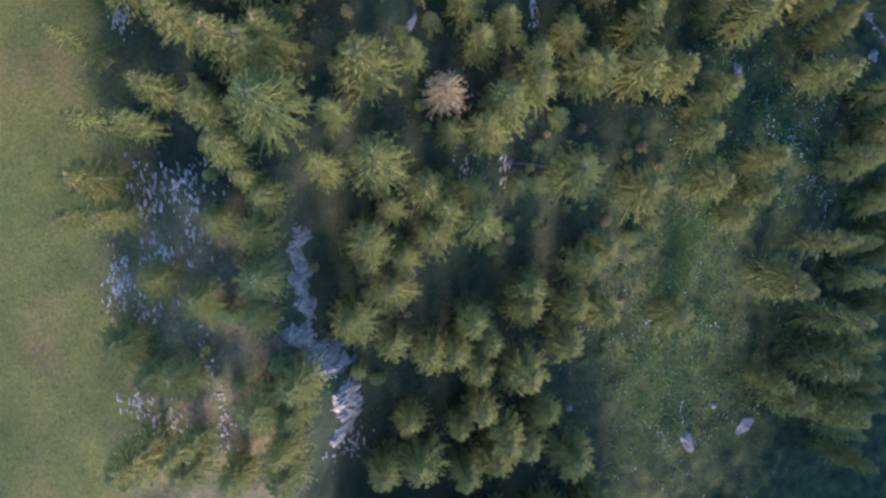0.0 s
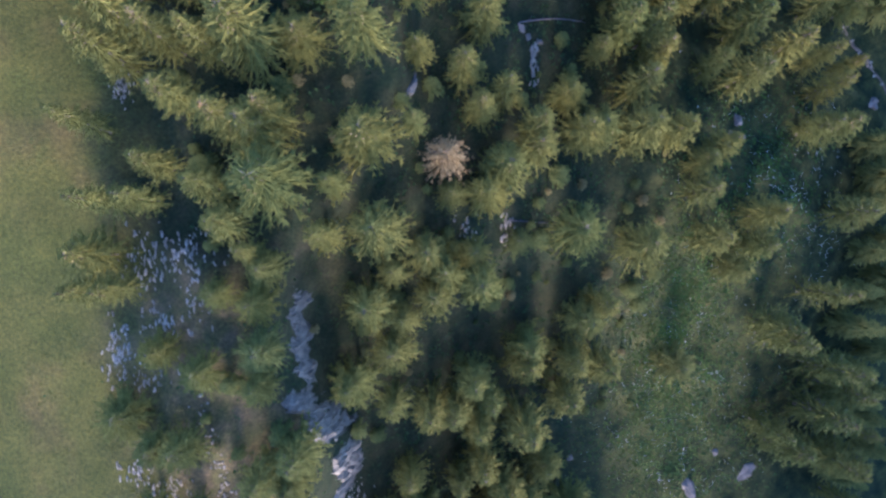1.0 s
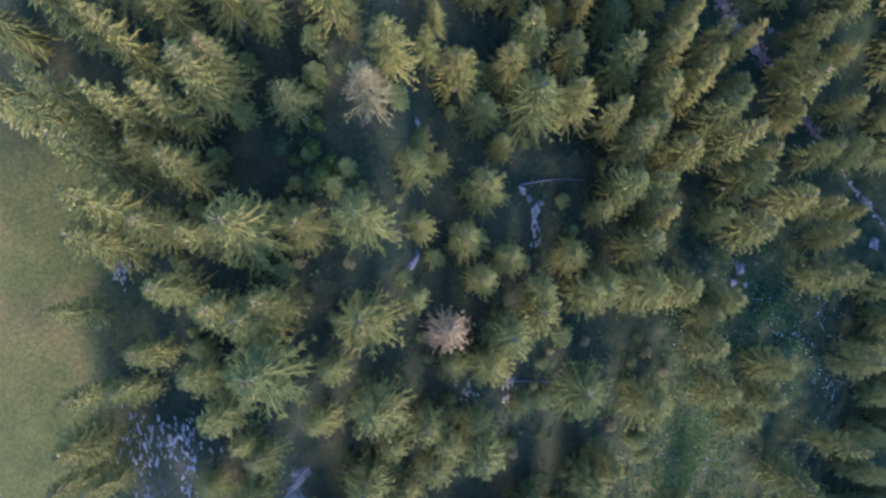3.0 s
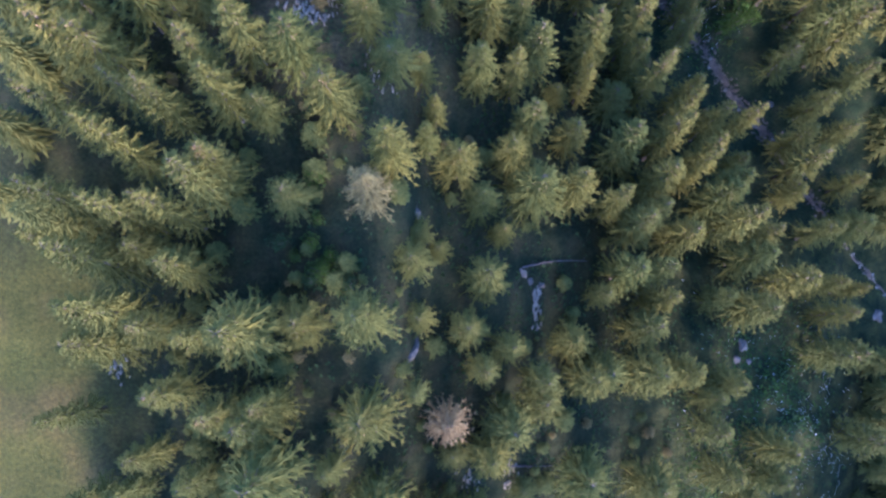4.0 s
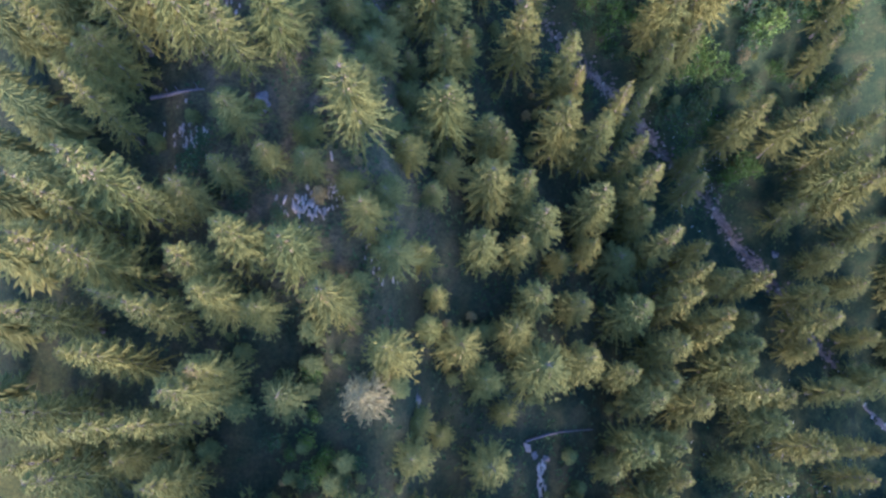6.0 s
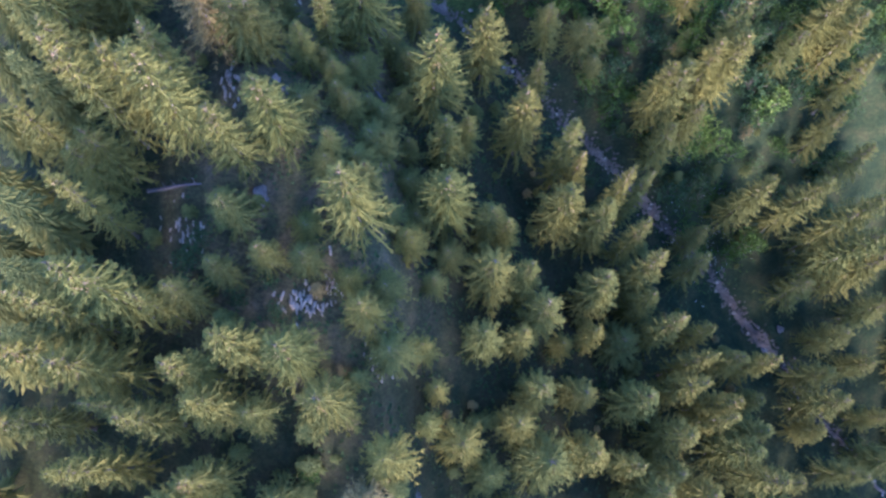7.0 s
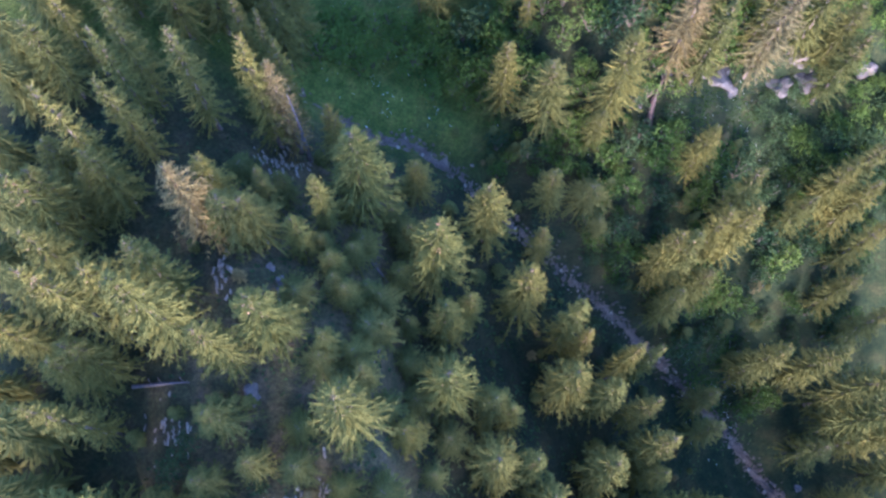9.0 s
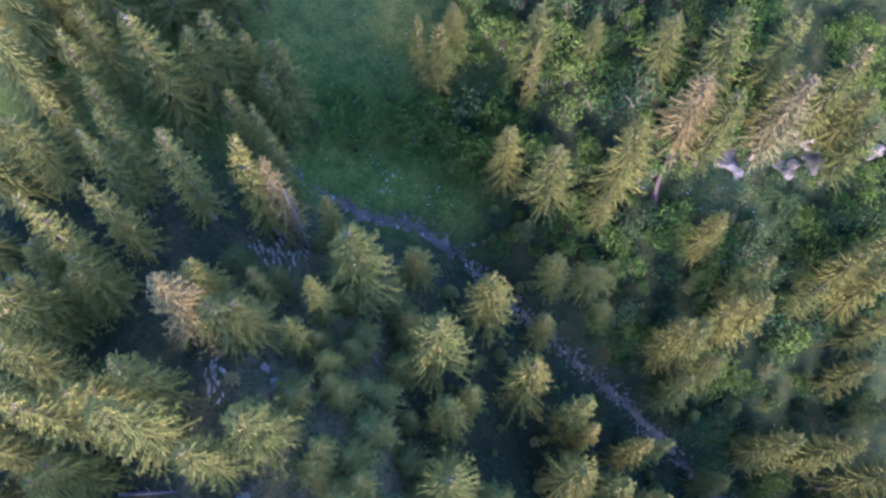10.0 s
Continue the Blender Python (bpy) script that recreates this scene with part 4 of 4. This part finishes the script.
def stone_field(x, y, dx, dy, count, low, high, seed, turn=0.0):
    """Stones breaking through thin turf, in loose bands, with smaller ones between."""
    rnd = random.Random(seed)
    for k in range(int(count * 3.4)):
        u, v = rnd.gauss(0, 0.5), rnd.gauss(0, 0.5)
        px, py, size, stretch, angle = x + dx * u, y + dy * v, rnd.uniform(low, high) * 0.40, rnd.uniform(1.7, 3.8), turn * 0.5 + rnd.uniform(-25, 25)
        if k < count * 0.9:
            rock(px, py, size, stretch, angle)
        else:
            LOOSE.append((px, py, size * 0.8, stretch, angle))


def loose_stones(name, rows, material, label):
    """Many small stones as one cover."""
    rnd = random.Random(9)
    verts, faces = [], []
    for x, y, size, stretch, angle in rows:
        z = float(ground_z(x, y)[0])
        ca, sa = math.cos(radians(angle)), math.sin(radians(angle))
        k = len(verts)
        for px, py, pz in ((-0.5, -0.35, -0.1), (0.45, -0.5, -0.1), (0.5, 0.4, -0.1), (-0.4, 0.5, -0.1), (-0.28, -0.2, 0.3), (0.25, -0.3, 0.36), (0.3, 0.2, 0.28), (-0.2, 0.3, 0.34)):
            px, py, pz = (px + rnd.uniform(-0.1, 0.1)) * size, (py + rnd.uniform(-0.1, 0.1)) * size * stretch, pz * size * rnd.uniform(0.8, 1.2)
            verts.append((x + ca * px - sa * py, y + sa * px + ca * py, z + pz))
        faces.extend([(k, k + 1, k + 5, k + 4), (k + 1, k + 2, k + 6, k + 5), (k + 2, k + 3, k + 7, k + 6), (k + 3, k, k + 4, k + 7), (k + 4, k + 5, k + 6, k + 7)])
    return tagged(new(name, mesh_from(name, verts, faces, material)), label, "stones", kind="stuff")


stone_field(-24.0, 4.6, 2.6, 2.4, 26, 0.3, 0.75, 1, 20)
stone_field(-20.3, 5.6, 2.6, 1.6, 22, 0.3, 0.7, 2, 20)
stone_field(-20.0, 1.6, 1.2, 2.6, 14, 0.3, 0.6, 3, 20)
stone_field(-23.0, -0.6, 1.8, 1.8, 14, 0.3, 0.65, 4, 20)
stone_field(-26.6, -2.8, 1.4, 2.4, 24, 0.3, 0.7, 5, -20)
stone_field(-24.2, -5.0, 1.8, 1.2, 12, 0.25, 0.6, 6, 0)
stone_field(-25.6, -13.0, 1.4, 1.6, 12, 0.3, 0.65, 7, 30)
stone_field(-22.8, -14.2, 1.8, 1.4, 14, 0.3, 0.7, 8, 30)
stone_field(-9.8, -20.0, 1.6, 2.2, 18, 0.3, 0.8, 16, 40)
stone_field(-26.0, 18.8, 1.0, 1.8, 12, 0.3, 0.65, 9, 10)
stone_field(-10.7, 45.4, 1.8, 1.2, 16, 0.4, 0.9, 10, 0)
stone_field(-8.7, 46.5, 0.7, 1.6, 8, 0.3, 0.7, 11, 0)
stone_field(-19.6, 50.4, 1.6, 2.2, 12, 0.3, 0.7, 12, 10)
stone_field(-4.8, 42.0, 1.4, 2.0, 14, 0.3, 0.7, 13, 0)
stone_field(-14.2, 72.2, 2.4, 1.6, 18, 0.3, 0.8, 14, 40)
stone_field(-16.6, 61.4, 0.8, 1.6, 6, 0.5, 0.9, 15, 10)
rnd_path = random.Random(77)
for k in range(80):
    f = rnd_path.random()
    px = np.interp(f, [0, 0.3, 0.65, 1.0], [-20.2, -19.0, -18.2, -18.3])
    py = np.interp(f, [0, 0.3, 0.65, 1.0], [-6.0, -9.9, -13.5, -17.6])
    rock(px + rnd_path.gauss(0, 0.38), py, rnd_path.uniform(0.1, 0.32), rnd_path.uniform(1.0, 1.8), rnd_path.uniform(0, 180),
         label="small pale stone along the worn pasture track", group="stones of the track")
BLOCK = dict(meshes=BOULDERS, label="large pale limestone boulder half sunk in the slope", group="boulders", kind="boulder", lift=0.1)
for x, y, size, stretch, turn in ((31.0, -24.0, 2.0, 2.0, 25), (39.3, -23.0, 1.9, 1.6, -40), (34.9, -20.1, 0.9, 1.4, 10), (15.1, -19.1, 0.8, 1.3, 0), (32.9, 20.3, 1.1, 1.5, 0), (32.2, 18.7, 0.9, 1.2, 0),
                                  (33.8, 18.5, 0.7, 1.2, 30), (53.0, 24.0, 1.5, 1.2, 0), (-14.0, 53.0, 1.3, 1.5, 0), (-13.2, 62.2, 0.7, 1.2, 30), (-14.1, 64.8, 1.0, 1.3, 0), (-12.4, 61.0, 0.8, 1.4, 0),
                                  (23.4, 85.0, 3.4, 0.6, 20), (25.2, 84.6, 2.6, 1.3, 10), (26.5, 83.3, 1.2, 1.2, 0), (31.2, 84.2, 2.6, 1.1, -30), (33.6, 84.4, 2.4, 1.3, 10), (32.6, 85.9, 2.2, 0.9, 30),
                                  (38.9, 85.2, 2.6, 0.7, 0), (20.6, 85.0, 1.3, 1.2, 0), (18.2, 83.0, 0.8, 1.0, 0),
                                  (37.9, 48.2, 0.9, 1.1, 0), (36.3, 46.0, 0.9, 1.1, 0), (7.4, 27.0, 0.8, 1.5, 0), (8.2, 26.3, 0.8, 1.0, 0), (9.3, 26.0, 0.7, 1.0, 0)):
    rock(x, y, size, stretch, turn, **BLOCK)
stone_field(6.3, 8.3, 0.8, 1.6, 7, 0.4, 1.0, 19, 0)
stone_field(2.4, 7.4, 1.0, 1.8, 7, 0.4, 1.0, 20, 20)
stone_field(8.8, 24.0, 0.5, 2.2, 12, 0.4, 0.9, 18, 10)
loose_stones("loose_stones", LOOSE, CHALKY, "small loose limestone pieces scattered between larger rocks")


def outcrop(y0, y1, shift, reach, seed, label, stone=STONE):
    """Limestone ledges along the scarp: broken steps of rock that sink under the turf at their edges."""
    ys = np.arange(y0, y1, 0.16)
    us = np.arange(-reach, reach + 0.01, 0.14)
    verts, faces = [], []
    for y in ys:
        edge = float(scarp_x(y)) + shift
        edge += 0.45 * reach * noise.noise(Vector((y * 0.55, seed, 1.5))) + 0.2 * reach * noise.noise(Vector((y * 1.9, seed, 7.5)))
        wide = reach * (0.72 + 0.6 * noise.noise(Vector((y * 0.6, seed, 3.5))) + 0.3 * noise.noise(Vector((y * 2.1, seed, 5.5))))
        fade = min(1.0, (y - y0) / 1.8, (y1 - y) / 1.8)
        row = ground_z(edge + us, np.full(len(us), y))
        for u, z in zip(us, row):
            x = edge + u
            big = noise.noise(Vector((x * 0.45 + seed, y * 0.4, z * 0.2)))
            crack = abs(noise.noise(Vector((x * 2.0 + seed, y * 0.7, z * 0.25))))
            fine = noise.noise(Vector((x * 2.4, y * 2.2 + seed, z * 1.3)))
            tread = z * 0.4 + 1.6 * big + 0.4 * crack
            ledge = math.floor(tread * 2) / 2 - tread
            up = 0.92 + 0.6 * big + 0.30 * fine + 0.9 * ledge - 0.4 * max(0.0, 0.16 - crack) * 4 - 1.25 * (abs(u) / wide) ** 2 - (1 - fade) * 1.3
            verts.append((x + 0.3 * up, y + 0.15 * fine, z + max(-0.6, min(up, 0.8)) * 0.75))
    n = len(us)
    for j in range(len(ys) - 1):
        for i in range(n - 1):
            a = j * n + i
            faces.append((a, a + 1, a + n + 1, a + n))
    ob = new("cliff", mesh_from("cliff", verts, faces, stone))
    return tagged(ob, label, "cliff", kind="structure")


outcrop(-20, -11.5, 0.2, 1.15, 3.0, "pale grey limestone cliff ledge below the pasture")
outcrop(-12.5, -5.8, -0.7, 2.5, 5.0, "broad broken limestone slab below the pasture")
outcrop(-7, 2.8, 0.1, 0.75, 7.0, "narrow limestone cliff edge among spruces")
outcrop(17, 22.5, 0.1, 0.28, 9.0, "narrow limestone ledge showing between the trees", BLOCKS)
outcrop(29.5, 33, 0.2, 0.32, 11.0, "narrow limestone ledge showing between the trees", BLOCKS)

# ---- the stony stream bed ----
def stream_bed():
    pts = [Vector((x, y, 0)) for x, y in STREAM]
    line = []
    for k in range(len(pts) - 1):
        steps = max(2, int((pts[k + 1] - pts[k]).length / 0.5))
        line.extend(pts[k].lerp(pts[k + 1], s / steps) for s in range(steps))
    for smooth in range(3):
        line = [line[0]] + [(line[i - 1] + line[i] + line[i + 1]) / 3 for i in range(1, len(line) - 1)] + [line[-1]]
    rnd = random.Random(5)
    verts, faces = [], []
    for i, c in enumerate(line):
        d = (line[min(i + 1, len(line) - 1)] - line[max(i - 1, 0)]).normalized()
        side = Vector((-d.y, d.x, 0))
        s = i / len(line)
        w = float(np.interp(s, [0, 0.07, 0.10, 0.17, 0.20, 0.23, 0.27, 0.30, 0.36, 0.40, 0.42, 0.54, 0.56, 0.58, 0.66, 0.75, 0.8, 1.0], [0.1, 0.5, 1.0, 1.0, 0.15, 0.8, 0.8, 0.1, 0.15, 0.6, 0.75, 0.7, 0.3, 0.7, 0.9, 0.9, 0.4, 0.5]))
        w *= 0.8 + 0.25 * math.sin(i * 0.45) + rnd.uniform(-0.3, 0.3)
        for q in range(7):
            f = q / 3 - 1
            p = c + side * (w * 0.95 * f)
            z = float(ground_z(p.x, p.y)[0]) + 0.12 - 0.30 * f * f + 0.32 * noise.noise(Vector((p.x * 1.1, p.y * 1.1, 4.0))) + rnd.uniform(-0.07, 0.07)
            verts.append((p.x, p.y, z))
    for i in range(len(line) - 1):
        for q in range(6):
            a = i * 7 + q
            faces.append((a, a + 1, a + 8, a + 7))
    bed = new("stream_bed", mesh_from("stream_bed", verts, faces, SCREE))
    tagged(bed, "dry stream bed of grey-violet gravel in a grassy gully", "stream bed", kind="structure")
    pebbles = []
    for k in range(1500):
        c = line[rnd.randrange(int(len(line) * 0.06), int(len(line) * 0.8))]
        pebbles.append((c.x + rnd.gauss(0, 0.55), c.y + rnd.gauss(0, 0.55), rnd.uniform(0.12, 0.4), rnd.uniform(1.0, 1.8), rnd.uniform(0, 180)))
    loose_stones("stream_pebbles", pebbles, SCREE, "grey-violet pebbles strewn along the dry stream bed")
    for k in range(290):
        c = line[rnd.randrange(len(line))]
        x, y = c.x + rnd.gauss(0, 0.42), c.y + rnd.gauss(0, 0.42)
        rock(x, y, rnd.uniform(0.15, 0.5), rnd.uniform(1.0, 1.6), rnd.uniform(0, 180), GRAVEL if rnd.random() < 0.7 else ROCKS,
             label="rounded grey stone in the dry stream bed", group="stream stones", kind="stone")
    return bed


stream_bed()


# ---- dead wood ----
def log(x0, y0, x1, y1, r, z_end=0.0, bow=0.0, label="bleached fallen spruce log on the forest floor", wood=DEADWOOD):
    a = Vector((x0, y0, float(ground_z(x0, y0)[0]) + r * 0.8))
    b = Vector((x1, y1, float(ground_z(x1, y1)[0]) + r * 0.8 + z_end))
    side = Vector((-(b - a).y, (b - a).x, 0)).normalized()
    pts = [a.lerp(b, s) + side * (bow * math.sin(math.pi * s)) + Vector((0, 0, 0.02 * math.sin(9 * s))) for s in (0, 0.15, 0.35, 0.55, 0.75, 0.9, 1.0)]
    for p in pts[1:-1]:
        p.z = max(p.z, float(ground_z(p.x, p.y)[0]) + r * 0.7)
    base = new("fallen_log")
    base.location = a
    tv, tf = [], []
    tube(tv, tf, [p - a for p in pts], [r, r * 0.95, r * 0.85, r * 0.75, r * 0.6, r * 0.45, r * 0.3], 8)
    part("trunk", mesh_from("trunk", tv, tf, wood, True), base)
    rnd = random.Random(int(abs(x0) * 100))
    for k in range(7):
        p = pts[1 + k % 5] - a
        d = Vector((rnd.uniform(-1, 1), rnd.uniform(-1, 1), rnd.uniform(0.2, 1))).normalized()
        bv, bf = [], []
        tube(bv, bf, [p, p + d * rnd.uniform(0.25, 0.7)], [r * 0.25, 0.01], 4)
        part("branch_stub", mesh_from("branch_stub", bv, bf, wood), base)
    return tagged(base, label, "fallen log", "fallen logs")


log(7.3, 27.6, 14.3, 28.6, 0.10, 0, 0.3)
log(6.4, 8.6, 10.6, 8.4, 0.09)
log(-22.8, 53.7, -18.3, 53.8, 0.16)
log(-7.0, 65.4, -5.2, 63.6, 0.14)
log(-5.1, 58.4, -5.9, 54.8, 0.08, 0.2, -0.2)
log(-12.6, 60.6, -12.0, 58.6, 0.12)
log(19.3, 81.2, 20.2, 84.6, 0.3, 0.5, 0.3, "rotting red-brown trunk lying among shrubs", ROTTEN)
log(19.0, 81.6, 19.3, 83.4, 0.2, 0.3, -0.2, "rotting red-brown trunk lying among shrubs", ROTTEN)


def snag(x, y, h, label):
    """A dead standing trunk with a few stubs."""
    z = float(ground_z(x, y)[0]) - 0.1
    base = new("dead_tree")
    base.location = (x, y, z)
    tv, tf = [], []
    tube(tv, tf, [Vector((0.12 * math.sin(3 * s), 0.1 * s, h * s)) for s in (0, 0.2, 0.45, 0.7, 0.9, 1.0)], [0.2, 0.17, 0.14, 0.1, 0.06, 0.02], 7)
    part("trunk", mesh_from("trunk", tv, tf, DEADWOOD, True), base)
    rnd = random.Random(int(h * 10))
    for k in range(22):
        s = rnd.uniform(0.3, 0.97)
        a = rnd.uniform(0, 6.28)
        bv, bf = [], []
        L = rnd.uniform(0.4, 1.3) * (1.15 - s)
        p = Vector((0, 0.1 * s, h * s))
        tube(bv, bf, [p, p + Vector((math.cos(a) * L, math.sin(a) * L, -0.15 * L))], [0.03, 0.008], 3)
        part("branch", mesh_from("branch", bv, bf, DEADWOOD), base)
    return tagged(base, label, "dead tree", "standing dead trees")


snag(-12.2, 74.2, 11.5, "bare bleached trunk of a dead standing spruce")


# ---- herbs and flowers of the clearings ----
def herb_cover(name, spots, count, low, high, material, seed, label):
    """Low tufts of leaves spread over the given stretches (centre x, y, reach x, y)."""
    rnd = random.Random(seed)
    xs, ys = [], []
    while len(xs) < count:
        cx, cy, rx, ry = spots[rnd.randrange(len(spots))]
        x, y = cx + rnd.gauss(0, 0.55) * rx, cy + rnd.gauss(0, 0.55) * ry
        if noise.noise(Vector((x * 0.35, y * 0.35, seed))) + 0.5 * noise.noise(Vector((x * 1.3, y * 1.3, seed))) > rnd.uniform(-0.35, 0.35):
            xs.append(x)
            ys.append(y)
    zs = ground_z(np.array(xs), np.array(ys))
    verts, faces = [], []
    for x, y, z in zip(xs, ys, zs):
        base = Vector((x, y, float(z) - 0.02))
        for q in range(4):
            a = rnd.uniform(0, 6.28)
            way = Vector((math.cos(a), math.sin(a), rnd.uniform(0.4, 1.4))).normalized()
            size = rnd.uniform(low, high)
            spray(verts, faces, base, way, size, size * 0.55, 0.3)
    ob = new(name, mesh_from(name, verts, faces, material))
    return tagged(ob, label, "herbs", kind="stuff")


CLEARINGS = [(30, -16, 12, 14), (27, -2, 7, 8), (36, 14, 10, 12), (29, 60, 4, 6), (-6, 90, 10, 9), (25, 80, 12, 5)]
herb_cover("meadow_herbs", CLEARINGS, 11000, 0.12, 0.30, LEAVES, 11, "low green herbs and grass tufts of the clearings")
herb_cover("sunny_herbs", [(27, -14, 7, 16), (27, 0, 5, 8), (30, -16, 11, 13)], 8000, 0.12, 0.28, YOUNG, 12, "yellow-green herb tufts of the lower clearing")
herb_cover("sunlit_tufts", [(26, -14, 6, 14), (28, 0, 5, 9), (29, -14, 9, 11), (-6, 94, 9, 9)], 6000, 0.1, 0.24, BRIGHT, 19, "bright yellow-green grass tufts of the open clearings")
# small pale yellow flecks, added to brighten the clearing's texture
herb_cover("yellow_flowers", [(27, -15, 6, 10), (29, -14, 9, 11), (27, 0, 4, 8)], 2200, 0.07, 0.16, FLECK, 23, "scattered pale yellow flecks of the clearing")
herb_cover("dark_tussocks", [(30, -14, 10, 14), (36, 14, 9, 11)], 1500, 0.2, 0.45, TEAL, 21, "dark green leafy tussocks of the damp clearing")
herb_cover("dry_grass", [(30, -14, 10, 14), (-33, 0, 6, 30)], 2600, 0.1, 0.2, YOUNG, 14, "short grass tufts in the pasture")


def petals():
    m, nt, p = nodes_of("white_petals")
    p.inputs["Base Color"].default_value = (0.76, 0.71, 0.60, 1)
    p.inputs["Roughness"].default_value = 0.7
    return m


PETALS = petals()
FOREST = [(6, -8, 22, 16), (8, 18, 20, 16), (4, 44, 24, 16), (2, 66, 22, 14)]
herb_cover("forest_herbs", FOREST, 7000, 0.15, 0.4, TEAL, 15, "dark green herbs and ferns of the shaded forest floor")
herb_cover("white_flowers", CLEARINGS + [(45, 8, 5, 14), (28, -14, 8, 12), (28, -14, 8, 12)], 3000, 0.06, 0.15, PETALS, 13, "scattered white umbel flowers in the clearings")
